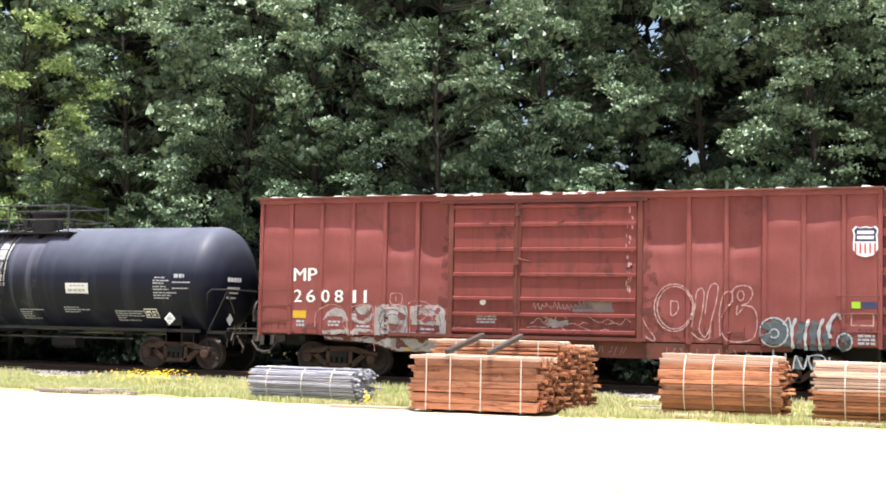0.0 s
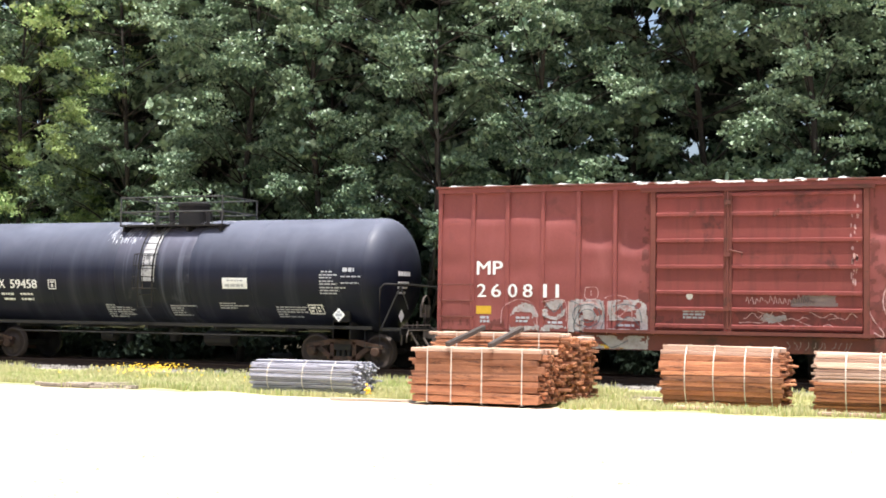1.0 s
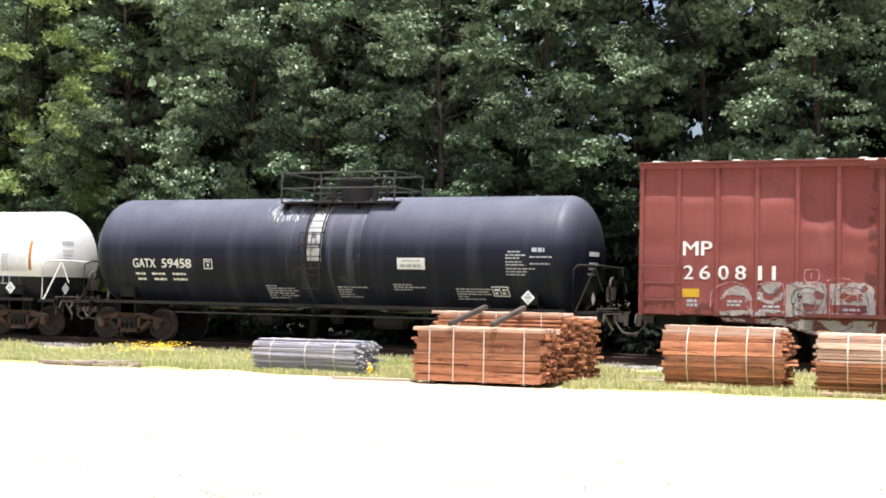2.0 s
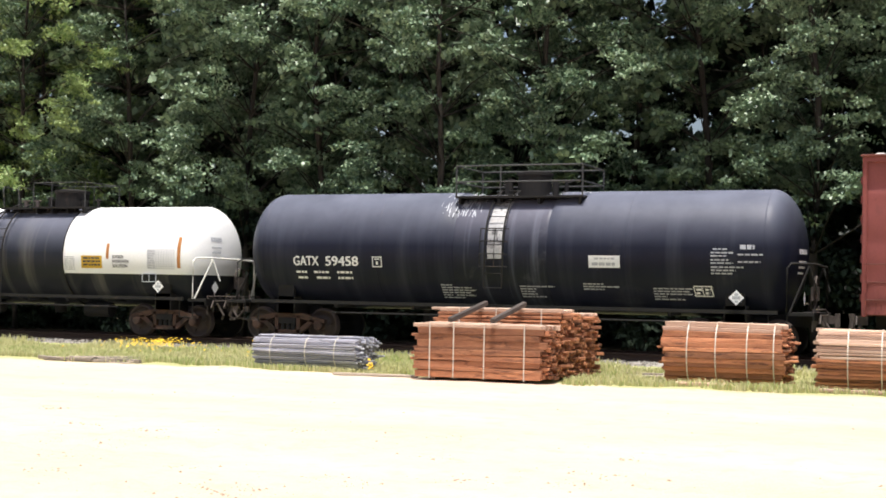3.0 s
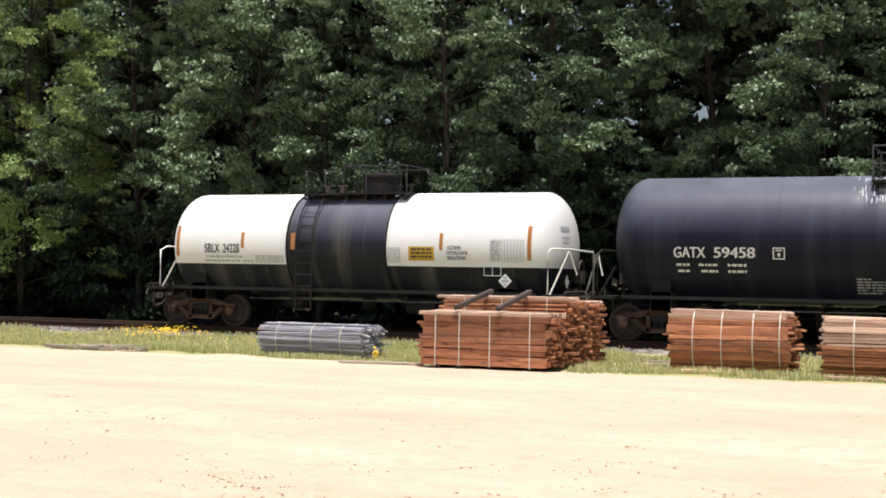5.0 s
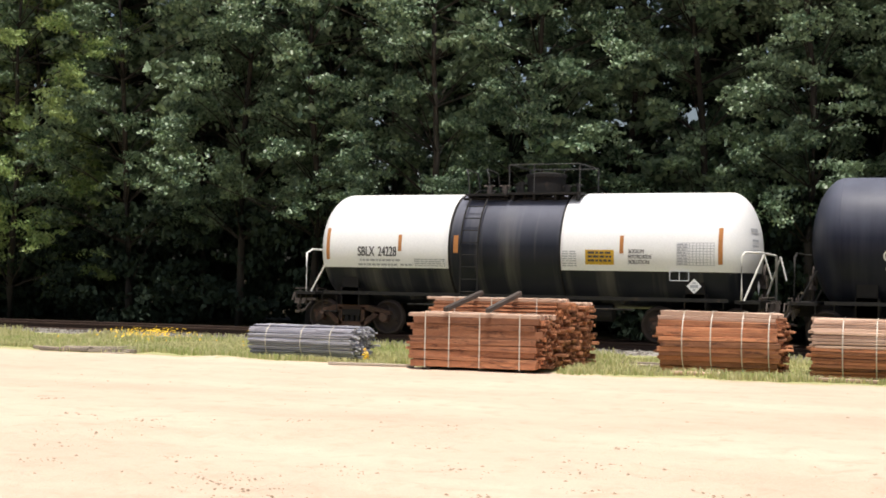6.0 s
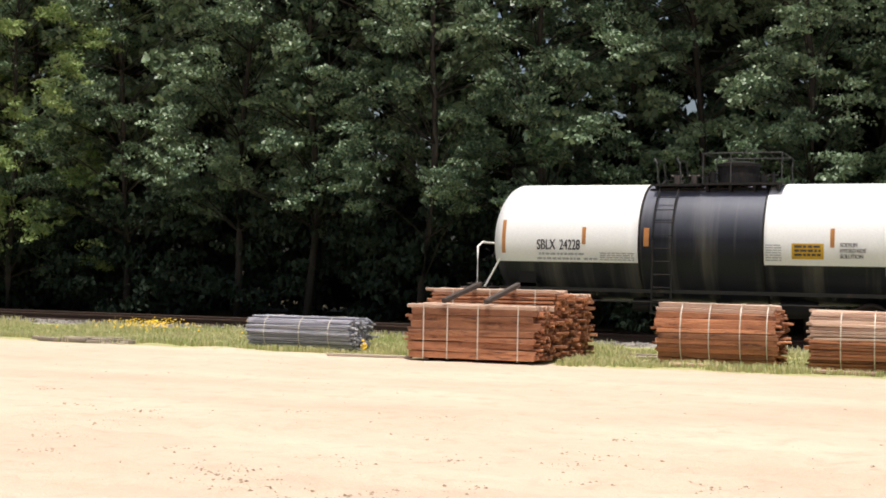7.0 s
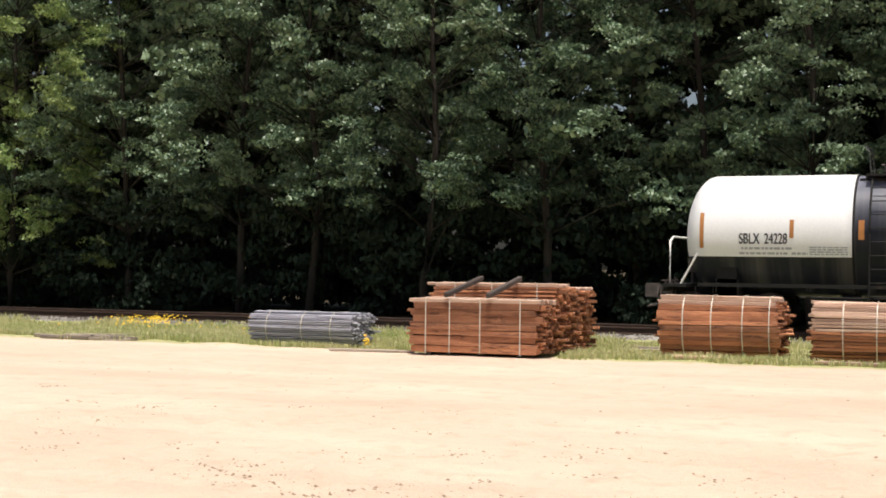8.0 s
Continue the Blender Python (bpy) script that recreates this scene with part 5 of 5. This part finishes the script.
    end_gear(car, -33.95, 1, -34.36, PIPE_W, -34.0)
    end_gear(car, -45.50, -1, -44.75, PIPE_W, -45.42)
    placard(car, -35.40, 1.33, lambda z, x=0: -1.47, lambda z, x=0: -1.474)
    bm = bmesh.new()
    x0, x1, z0, z1 = -35.98, -35.55, 1.45, 1.66
    for x in (x0, (x0 + x1) / 2, x1):
        tube(bm, [(x, -1.36, z0), (x, -1.36, z1)], 0.012, 6)
    for z in (z0, z1):
        tube(bm, [(x0, -1.36, z), (x1, -1.36, z)], 0.012, 6)
    part("placard_holder", bm, LETTER_GREY, car)
    bm = bmesh.new()
    vs = [bm.verts.new((-34.1, -0.75 + dy, 1.33 + dz)) for dy, dz in ((0, .17), (-.17, 0), (0, -.17), (.17, 0))]
    bm.faces.new(vs)
    part("hazard_placard", bm, LETTER, car, "white diamond placard")
    return car


CARS = [boxcar(), black_tank_car(), white_tank_car()]
SLACK = (0.0, -0.09, -0.21)   # how far each car trails as the couplers stretch
for c, slack in zip(CARS, SLACK):
    c.matrix_basis = pose(slack, TRACK_Y, RAIL_Z)


# ---- bundles of lumber ----
def plank_meshes(name, length, thick, wide, material, rng, n=8):
    out = []
    for k in range(n):
        bm = bmesh.new()
        l, t, wd = length * rng.uniform(0.975, 1.02), thick * rng.uniform(0.78, 1.0), wide * rng.uniform(0.85, 1.0)
        vs = box(bm, -l / 2, l / 2, -wd / 2, wd / 2, -t / 2, t / 2)
        for v in vs:
            v.co += Vector((rng.uniform(-.015, .015), rng.uniform(-.006, .006), rng.uniform(-.005, .005)))
        bmesh.ops.bevel(bm, geom=bm.edges[:], offset=0.006, segments=1, affect="EDGES")
        out.append(mesh_of(name, bm, material))
    return out


def strap_loop(parent, x, outline, lift=0.008):
    """Flat strapping band round a bundle; outline of (y, z)."""
    bm = bmesh.new()
    n = len(outline)
    cy = sum(p[0] for p in outline) / n
    cz = sum(p[1] for p in outline) / n
    rings = []
    for y, z in outline:
        d = Vector((y - cy, z - cz)).normalized() * lift
        rings.append([bm.verts.new((x + dx, y + d.x * k, z + d.y * k)) for dx, k in ((-0.010, 1), (0.010, 1), (0.010, 0.2), (-0.010, 0.2))])
    for i in range(n):
        a, b = rings[i], rings[(i + 1) % n]
        for k in range(4):
            bm.faces.new((a[k], a[(k + 1) % 4], b[(k + 1) % 4], b[k]))
    bmesh.ops.recalc_face_normals(bm, faces=bm.faces[:])
    part("strap", bm, STRAP, parent, "white strapping band")


def bundle(label, m, length, depth, height, thick, wide, material, seed, straps, rounded=0.0, ragged=0.05, lift=0.06, lit_top_material=None, group="bundles of lumber", split=1, lower=None, uneven=0.0):
    """Strapped bundle: rows of planks, each a piece of its own, on two bearers. split: thinner planks behind the near row."""
    rng = random.Random(seed)
    thing = new("lumber_bundle")
    tagged(thing, label, "lumber", group)
    meshes = plank_meshes("plank", length, thick, wide, material, rng)
    thin = plank_meshes("plank", length, thick / split, wide, material, rng) if split > 1 else meshes
    low = plank_meshes("plank", length, thick, wide, lower, rng) if lower else meshes
    # a paler wood on the top rows stands in for sun on them
    tops = plank_meshes("plank", length, thick, wide, lit_top_material, rng) if lit_top_material else meshes
    rows = max(1, round((height - lift) / thick))
    hmid = lift + (height - lift) / 2
    front, back = [], []
    # the near row's timbers differ in thickness; the rest lie level
    seams = [lift + thick * j + (thick * rng.uniform(-uneven, uneven) if 0 < j < rows else 0) for j in range(rows + 1)]
    for j in range(rows):
        z = lift + thick * (j + 0.5)
        u = (z - hmid) / ((height - lift) / 2)
        inset = rounded * (1 - math.sqrt(max(0, 1 - min(abs(u), 1) ** 2)))
        lo, hi = inset, depth - inset
        n = max(1, round((hi - lo) / wide))
        for i in range(n):
            face = i == 0 or j == rows - 1
            k = 1 if face else split
            for q in range(k):
                if not face and i < n - 1 and rng.random() < 0.06:
                    continue
                y = lo + (hi - lo) * (i + 0.5) / n + rng.uniform(-.008, .008) - (rng.uniform(-0.012, 0.03) if i == 0 else 0)
                dx = rng.gauss(0, ragged * 0.6) if face else rng.gauss(ragged * 0.8, ragged * 1.3)
                p = new("plank", rng.choice(tops if j >= rows - (1 if not rounded else 2 if thick > 0.08 else 3) and (face or not rounded) else low if j < rows * 0.45 and k == 1 else meshes if k == 1 else thin))
                p.parent = thing
                near = uneven and i == 0
                p.matrix_basis = pose(dx, y, (seams[j] + seams[j + 1]) / 2 if near else z + thick * ((q + 0.5) / k - 0.5), 0 if near else rng.uniform(-5, 5), rng.gauss(0, 0.3), rng.gauss(0, 0.4))
                if near:
                    p.scale.z = (seams[j + 1] - seams[j]) / (thick * 0.9)
        front.append((lo - 0.028, z))
        back.append((hi + 0.012, z))
    top = lift + rows * thick
    outline = [(front[0][0], lift - 0.005)] + front + [(front[-1][0], top + 0.006)] + [(back[-1][0], top + 0.006)] + back[::-1] + [(back[0][0], lift - 0.005)]
    for x in straps:
        strap_loop(thing, (x - 0.5) * length, outline)
    for x in (-0.36, 0.36):
        part("bearer", soft_box(x * length - 0.06, x * length + 0.06, rounded + 0.06, depth - rounded - 0.06, 0.0, lift, 0.008), BEAM, thing)
    thing.matrix_basis = m
    return thing


def at_corner(x, y, turn, length, z=0.0):
    """Pose of a bundle from the ground place of its near left corner."""
    return pose(x, y, z, 0, 0, turn) @ pose(length / 2, 0, 0)


bundle("strapped reddish sawn timbers stacked on bearers in the yard", at_corner(-10.42, 23.42, 3, 2.46), 2.46, 1.06, 1.06, 0.100, 0.106, TIMBER, 3, (0.13, 0.32, 0.56, 0.87), 0.0, 0.05, lit_top_material=TIMBER_PALE, split=2, uneven=0.32)
bundle("strapped brown sawn timbers, a taller stack behind another", at_corner(-10.50, 24.60, 2, 2.5), 2.5, 1.05, 1.34, 0.064, 0.105, TIMBER, 4, (0.2, 0.5, 0.86), 0.0, 0.07, lit_top_material=TIMBER_PALE)
bundle("brown sawn timbers with pale ragged ends, stacked behind others", at_corner(-10.30, 25.78, 1, 2.40), 2.40, 1.0, 1.26, 0.060, 0.10, TIMBER, 5, (0.3, 0.7), 0.0, 0.05, lit_top_material=TIMBER_PALE)
bundle("rounded strapped bundle of reddish-brown wooden stakes", at_corner(-6.14, 25.2, 3, 2.18), 2.18, 1.02, 1.16, 0.092, 0.090, TIMBER, 6, (0.20, 0.44, 0.70, 0.92), 0.40, 0.05, lit_top_material=TIMBER_PALE, split=2, uneven=0.2)
bundle("rounded strapped bundle of pale and reddish wooden stakes", at_corner(-3.34, 25.05, 3, 2.2), 2.2, 1.02, 1.10, 0.058, 0.080, TIMBER_PALE, 7, (0.24, 0.5, 0.76), 0.40, 0.05, lower=TIMBER)
bundle("low strapped bundle of weathered grey wooden stakes in the grass", at_corner(-14.66, 24.72, 2, 2.34), 2.34, 1.05, 0.66, 0.042, 0.050, TIMBER_GREY, 8, (0.18, 0.52, 0.8), 0.22, 0.04, lift=0.05)

for x, y, turn in ((-9.70, 23.46, 83), (-8.87, 23.46, 85)):
    bm = soft_box(-0.05, 1.40, -0.048, 0.048, -0.045, 0.045, 0.014)
    b = new("loose_beam", mesh_of("loose_beam", bm, BEAM))
    b.matrix_basis = pose(x, y, 1.135, 0, 0, turn) @ pose(0, 0, 0, 0, -12.5, 0)
    tagged(b, "dark weathered beam lying across the lumber stack", "beam", "loose beams")


def ground_board(x, y, turn, length, wide, thick, material, label):
    bm = soft_box(-length / 2, length / 2, -wide / 2, wide / 2, 0, thick, 0.01)
    b = new("loose_board", mesh_of("loose_board", bm, material))
    b.matrix_basis = pose(x, y, ground_height(x, y) + 0.004, 0, 0, turn)
    tagged(b, label, "board", "boards on the ground")


for args in ((-11.35, 23.72, 8, 1.7, 0.10, 0.05), (-18.2, 24.55, 30, 1.5, 0.11, 0.10), (-18.9, 24.2, 4, 1.2, 0.10, 0.07), (-17.6, 24.45, -12, 0.9, 0.09, 0.08), (-7.2, 27.4, 3, 1.3, 0.14, 0.06), (-7.0, 27.1, 12, 0.9, 0.1, 0.05)):
    ground_board(*args, WEATHERED, "weathered grey board lying at the grass edge")
stick_rng = random.Random(15)
for k in range(11):
    ground_board(-18.5 + stick_rng.uniform(-0.9, 1.0), 24.45 + stick_rng.uniform(-0.3, 0.45), stick_rng.uniform(-28, 35), stick_rng.uniform(0.4, 1.1), stick_rng.uniform(0.03, 0.06), stick_rng.uniform(0.03, 0.10), WEATHERED, "weathered grey stick lying at the grass edge")
for args in ((-5.35, 24.85, 5, 0.95, 0.16, 0.06), (-2.7, 24.75, -3, 1.1, 0.14, 0.06), (-4.9, 24.95, 24, 0.5, 0.12, 0.05)):
    ground_board(*args, TIMBER_PALE, "pale broken board lying beside the lumber")


# ---- grass and flowers ----
def blades(name, count, region, height, material, seed, label, keep):
    rng = np.random.default_rng(seed)
    x = rng.uniform(region[0], region[1], count)
    y = rng.uniform(region[2], region[3], count)
    vs, fs = [], []
    for i in range(count):
        d = noise.noise(Vector((x[i] * 0.8, y[i] * 0.8, 1.7)))
        if not keep(x[i], y[i], d):
            continue
        h = height * (0.55 + 0.6 * rng.random() + 0.5 * d)
        t, lean = rng.uniform(0, 6.28), rng.uniform(0.05, 0.5) * h
        cx, sx = math.cos(t), math.sin(t)
        wv = 0.009 + 0.008 * rng.random()
        z = ground_height(x[i], y[i]) - 0.01
        if y[i] > 29.5:
            z += 0.08
        n0 = len(vs)
        vs += [(x[i] - wv * sx, y[i] + wv * cx, z), (x[i] + wv * sx, y[i] - wv * cx, z),
               (x[i] + 0.35 * lean * cx + wv * 0.7 * sx, y[i] + 0.35 * lean * sx - wv * 0.7 * cx, z + 0.6 * h),
               (x[i] + 0.35 * lean * cx - wv * 0.7 * sx, y[i] + 0.35 * lean * sx + wv * 0.7 * cx, z + 0.6 * h),
               (x[i] + lean * cx, y[i] + lean * sx, z + h)]
        fs += [(n0, n0 + 1, n0 + 2, n0 + 3), (n0 + 3, n0 + 2, n0 + 4)]
    me = bpy.data.meshes.new(name)
    me.from_pydata(vs, [], fs)
    me.materials.append(material)
    return tagged(new(name, me), label, "grass", kind="stuff")


BLOCKS = ((-10.5, -7.8, 23.4, 26.8), (-6.2, -3.9, 25.2, 26.3), (-3.4, -1.0, 25.0, 26.2), (-14.7, -12.2, 24.8, 25.8))


def turf(x, y, d):
    for a, b, c, e in BLOCKS:
        if a < x < b and c < y < e:
            return False
    edge = 24.35 + 0.5 * noise.noise(Vector((x * 0.6, 3.3, 0))) + 0.25 * noise.noise(Vector((x * 2.7, 1.3, 0)))
    if y < edge:
        return False
    if x > -8.2 and 26.6 < y < 28.6 and noise.noise(Vector((x * 1.6, y * 2.2, 4.4))) < 0.12:
        return False
    return d > -0.42 - 0.3 * min(max((y - edge) / 1.5, 0), 1) + (0.45 if y > 28.9 else 0) + (2 if y > 29.6 else 0)


blades("grass", 120000, (-34, 3, 23.6, 30.2), 0.13, GRASS, 4, "sunlit yellow-green grass beside the track", turf)


def flowers():
    rng = random.Random(9)
    vs, fs = [], []
    for k in range(250):
        c = rng.choice(((-20.2, 29.3, 1.0), (-19.3, 28.6, 0.8), (-20.6, 28.8, 0.9), (-16.3, 29.0, 0.25), (-11.95, 24.75, 0.10), (-20.0, 29.0, 1.0), (-19.8, 29.2, 1.0)) if rng.random() < 0.9 else ((-18, 28, 4), ))
        x, y = rng.gauss(c[0], c[2] * 0.36), rng.gauss(c[1], c[2] * 0.3)
        z = ground_height(x, y) + rng.uniform(0.1, 0.3)
        r = rng.uniform(0.014, 0.030)
        n0 = len(vs)
        vs.append((x, y, z + 0.008))
        for i in range(6):
            vs.append((x + r * math.cos(i * 1.047), y + r * math.sin(i * 1.047) * 0.8 - 0.01, z + r * 0.5 * math.sin(i * 1.047) + rng.uniform(-.006, .006)))
        fs += [(n0, n0 + 1 + i, n0 + 1 + (i + 1) % 6) for i in range(6)]
    me = bpy.data.meshes.new("flowers")
    me.from_pydata(vs, [], fs)
    me.materials.append(PETAL)
    tagged(new("flowers", me), "yellow wild flowers in the grass", "flowers", kind="stuff")


flowers()


def pebbles():
    rng = random.Random(12)
    vs, fs = [], []
    heaps = [(-0.41 * y + rng.uniform(-0.4, 0.4) * y, y) for y in (9.0 + 7.5 * rng.random() ** 1.4 for k in range(60))]
    # two rows of clods that a tyre tread has pressed up
    tread = [(-6.3 + 1.7 * u + dx, 9.8 - 1.05 * u + dx * 0.9) for dx in (0.0, 0.20) for u in np.linspace(0, 1, 26)]
    for i in range(1700):
        if i < 160:
            cx, cy = tread[i % len(tread)]
            x, y = rng.gauss(cx, 0.018), rng.gauss(cy, 0.018)
        elif i % 4:
            cx, cy = heaps[i % len(heaps)]
            x, y = rng.gauss(cx, 0.16), rng.gauss(cy, 0.12)
        else:
            y = 9 + 14 * rng.random() ** 1.5
            x = -0.41 * y + rng.uniform(-0.42, 0.42) * y
        r = rng.choice((0.003, 0.005, 0.007, 0.013)) * rng.uniform(0.6, 1.4)
        z = ground_height(x, y)
        n0 = len(vs)
        for d in ((1, 0, 0), (0, 1, 0), (-1, 0, 0), (0, -1, 0), (0, 0, 0.8), (0, 0, -0.6)):
            vs.append((x + r * (d[0] * 1.4 + rng.uniform(-.4, .4)), y + r * (d[1] + rng.uniform(-.4, .4)), z + r * d[2]))
        for a, b in ((0, 1), (1, 2), (2, 3), (3, 0)):
            fs += [(n0 + a, n0 + b, n0 + 4), (n0 + b, n0 + a, n0 + 5)]
    me = bpy.data.meshes.new("pebbles")
    me.from_pydata(vs, [], fs)
    me.materials.append(CLOD)
    tagged(new("pebbles", me), "dark bark chips and pebbles scattered on the sand", "pebbles", kind="stuff")


pebbles()


# ---- woods behind the track ----
def leaf_cloud(centres, per, size, seed, toss=0.7):
    """Many small folded leaves round clump centres (x, y, z, radius)."""
    rng = np.random.default_rng(seed)
    c = np.repeat(np.array(centres), per, axis=0)
    n = len(c)
    d = rng.normal(size=(n, 3))
    d /= np.linalg.norm(d, axis=1)[:, None]
    rad = rng.random(n) ** 0.45
    p = c[:, :3] + d * (rad * c[:, 3])[:, None] * np.array([1.0, 1.0, 0.40])
    p[:, 2] -= 0.15 * c[:, 3] * rad ** 2
    t = rng.uniform(0, 2 * np.pi, n)
    tilt = rng.normal(0.25, toss, n)
    along = np.stack([np.cos(t) * np.cos(tilt), np.sin(t) * np.cos(tilt), -np.sin(tilt)], 1)
    side = np.stack([-np.sin(t), np.cos(t), rng.normal(0, toss, n)], 1)
    side /= np.linalg.norm(side, axis=1)[:, None]
    ln = (size * rng.uniform(0.6, 1.3, n))[:, None]
    wd = ln * rng.uniform(0.3, 0.45, n)[:, None]
    v = np.stack([p - along * ln * 0.5, p + side * wd - along * ln * 0.05, p + along * ln * 0.5, p - side * wd - along * ln * 0.05], 1).reshape(-1, 3)
    f = np.arange(n * 4).reshape(-1, 4)
    return v, f


def fast_mesh(name, v, f, material):
    me = bpy.data.meshes.new(name)
    me.vertices.add(len(v))
    me.vertices.foreach_set("co", np.asarray(v, dtype=np.float32).ravel())
    me.loops.add(f.size)
    me.loops.foreach_set("vertex_index", f.astype(np.int32).ravel())
    me.polygons.add(len(f))
    me.polygons.foreach_set("loop_start", np.arange(0, f.size, f.shape[1], dtype=np.int32))
    me.update(calc_edges=True)
    me.validate()
    me.materials.append(material)
    return me


def tree(seed, height, spread, material, low=0.22, boughs=66, label="", per=46, leaf=0.118):
    """Tapered trunk with limbs, and a crown of boughs, each a spray of small leafy clumps."""
    rng = random.Random(seed)
    thing = new("tree")
    tagged(thing, label, "tree", "trees behind the track")
    bm = bmesh.new()
    bend = rng.uniform(-0.3, 0.3)
    trunk = [(bend * math.sin(z * 0.4), 0.12 * math.sin(z * 0.7 + seed), z) for z in np.linspace(-0.2, height * 0.9, 12)]
    tube(bm, trunk, [0.13 * (1 - 0.88 * k / 11) + 0.01 for k in range(12)], 10)
    clumps = []
    for k in range(boughs):
        u = (k + rng.random()) / boughs
        z = height * (low + (1 - low) * u)
        # a wide roof of boughs above; below it most boughs stay in its shade and only some reach out into the sun
        if z > 12:
            r = spread * (0.30 + 0.86 * math.sqrt(rng.random())) * min((1.04 - u) / 0.25, 1) ** 0.6
        elif rng.random() < 0.06 + 0.40 * min(max((z - 4) / 6.5, 0), 1):
            r = spread * rng.uniform(0.92, 1.22)
        else:
            r = spread * rng.uniform(0.25, 0.72)
        a = k * 2.4 + rng.uniform(-.5, .5)
        tip = Vector((r * math.cos(a), r * math.sin(a), z - 0.12 * r))
        i = min(max(int((z - 1.0) / (height * 0.9) * 11), 1), 10)
        root = Vector(trunk[i])
        tube(bm, [root, root.lerp(tip, 0.5) + Vector((0, 0, 0.2)), tip], [0.028, 0.018, 0.006], 5)
        out = Vector((math.cos(a), math.sin(a), 0))
        # a drooping shelf of foliage, thin and dense, with shade beneath; its fingers spread from the limb
        big = rng.uniform(0.75, 1.55)
        for j in range(5):
            fan = (j - 2) * 0.42 + rng.uniform(-.2, .2)
            way = Vector((out.x * math.cos(fan) - out.y * math.sin(fan), out.x * math.sin(fan) + out.y * math.cos(fan), 0))
            reach = big * rng.uniform(0.75, 1.45)
            rise = rng.gauss(0.12, 0.22)
            for q in range(3):
                s = reach * (0.2 + 0.4 * q) - 0.6 * big
                p = tip + way * s + Vector((rng.gauss(0, 0.10), rng.gauss(0, 0.10), rise - 0.14 * (s + 0.6) ** 2 + rng.gauss(0, 0.06)))
                clumps.append((p.x, p.y, p.z, rng.uniform(0.30, 0.52) * (1.1 - 0.2 * q)))
    part("trunk", bm, BARK, thing, "", True)
    top = height - 4.5
    v, f = leaf_cloud([c for c in clumps if c[2] < top], per, leaf, seed)
    v2, f2 = leaf_cloud([c for c in clumps if c[2] >= top], max(per // 3, 8), leaf * 1.7, seed + 1)
    v, f = np.concatenate([v, v2]), np.concatenate([f, f2 + len(v)])
    ob = new("crown", fast_mesh("crown", v, f, material))
    ob.parent = thing
    return thing


GREEN = "tall dark green broadleaf tree in full summer leaf"
MODELS = [tree(41, 18.5, 4.2, LEAF, label=GREEN), tree(42, 17.5, 4.6, LEAF, label=GREEN), tree(43, 19.0, 3.9, LEAF, label=GREEN), tree(44, 17.0, 4.4, LEAF, label=GREEN)]
YELLOWISH = tree(45, 16.0, 4.1, LEAF_Y, low=0.10, label="broadleaf tree with yellowish sunlit leaves")
BACK = [tree(51, 18.0, 4.3, LEAF, label=GREEN, per=14, leaf=0.28), tree(52, 17.0, 4.5, LEAF, label=GREEN, per=14, leaf=0.28)]
rng = random.Random(77)
spots = []
x = -56.0
while x < 14:
    spots.append((x + rng.uniform(-.5, .5), 40.0 + rng.uniform(-.9, .8)))
    spots.append((x + 1.6 + rng.uniform(-.6, .6), 43.0 + rng.uniform(-.8, 1.0)))
    x += 3.9
used = []
for k, (x, y) in enumerate(spots):
    model = MODELS[(k * 3 + k // 4) % 4] if k % 2 == 0 else BACK[(k // 2) % 2]
    if -40.5 < x < -29.3 and y < 41.5:
        model = YELLOWISH
    m = pose(x, y, 0, rng.uniform(-2, 2), rng.uniform(-2, 2), rng.uniform(0, 360))
    if model in used:
        copy_thing(model, m)
    else:
        used.append(model)
        model.matrix_basis = m


def thicket(name, x0, x1, y0, y1, z0, z1, count, per, size, material, seed, label, gaps=(), rough=0.4):
    """Leafy mass of uncountable bushes, with an uneven top."""
    rng = random.Random(seed)
    clumps = []
    for k in range(count):
        x, y = rng.uniform(x0, x1), rng.uniform(y0, y1)
        top = z1 * (0.9 + rough * noise.noise(Vector((x * 0.35, y * 0.2, seed))))
        z = z0 + (top - z0) * rng.random()
        if any((x - a + 0.42 * (y - 48)) ** 2 + (z - b) ** 2 < c * c for a, b, c in gaps):
            continue
        clumps.append((x, y, z, rng.uniform(0.5, 1.0)))
    v, f = leaf_cloud(clumps, per, size, seed, 1.3)
    tagged(new(name, fast_mesh(name, v, f, material)), label, "undergrowth", kind="stuff")


# both leafy masses carry their shade in the leaf colour
thicket("undergrowth", -60, 16, 39.2, 43.0, 0.1, 4.6, 1050, 70, 0.24, SHRUB, 3, "bushes at the foot of the trees, coloured dark for shade")
thicket("far_woods", -80, 30, 45.5, 50.5, 0.1, 19.0, 8600, 27, 0.58, SHRUB, 6, "dense woods behind the front trees, painted as if in shade",
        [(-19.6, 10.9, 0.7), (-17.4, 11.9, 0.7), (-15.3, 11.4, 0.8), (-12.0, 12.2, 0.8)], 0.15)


# ---- what moves ----
def travelled(t):
    """Metres the train has rolled, slowing slightly."""
    return 4.9414 * t - 0.0185 * t * t


def motions():
    for car, slack in zip(CARS, SLACK):
        walk(car, [(k / 2, pose(travelled(k / 2) + slack, TRACK_Y, RAIL_Z)) for k in range(17)])
    for wheel, x in WHEELS:
        walk(wheel, [(k / 10, pose(x, 0, 0.42, 0, math.degrees(travelled(k / 10) / 0.42), 0)) for k in range(81)])


motions()
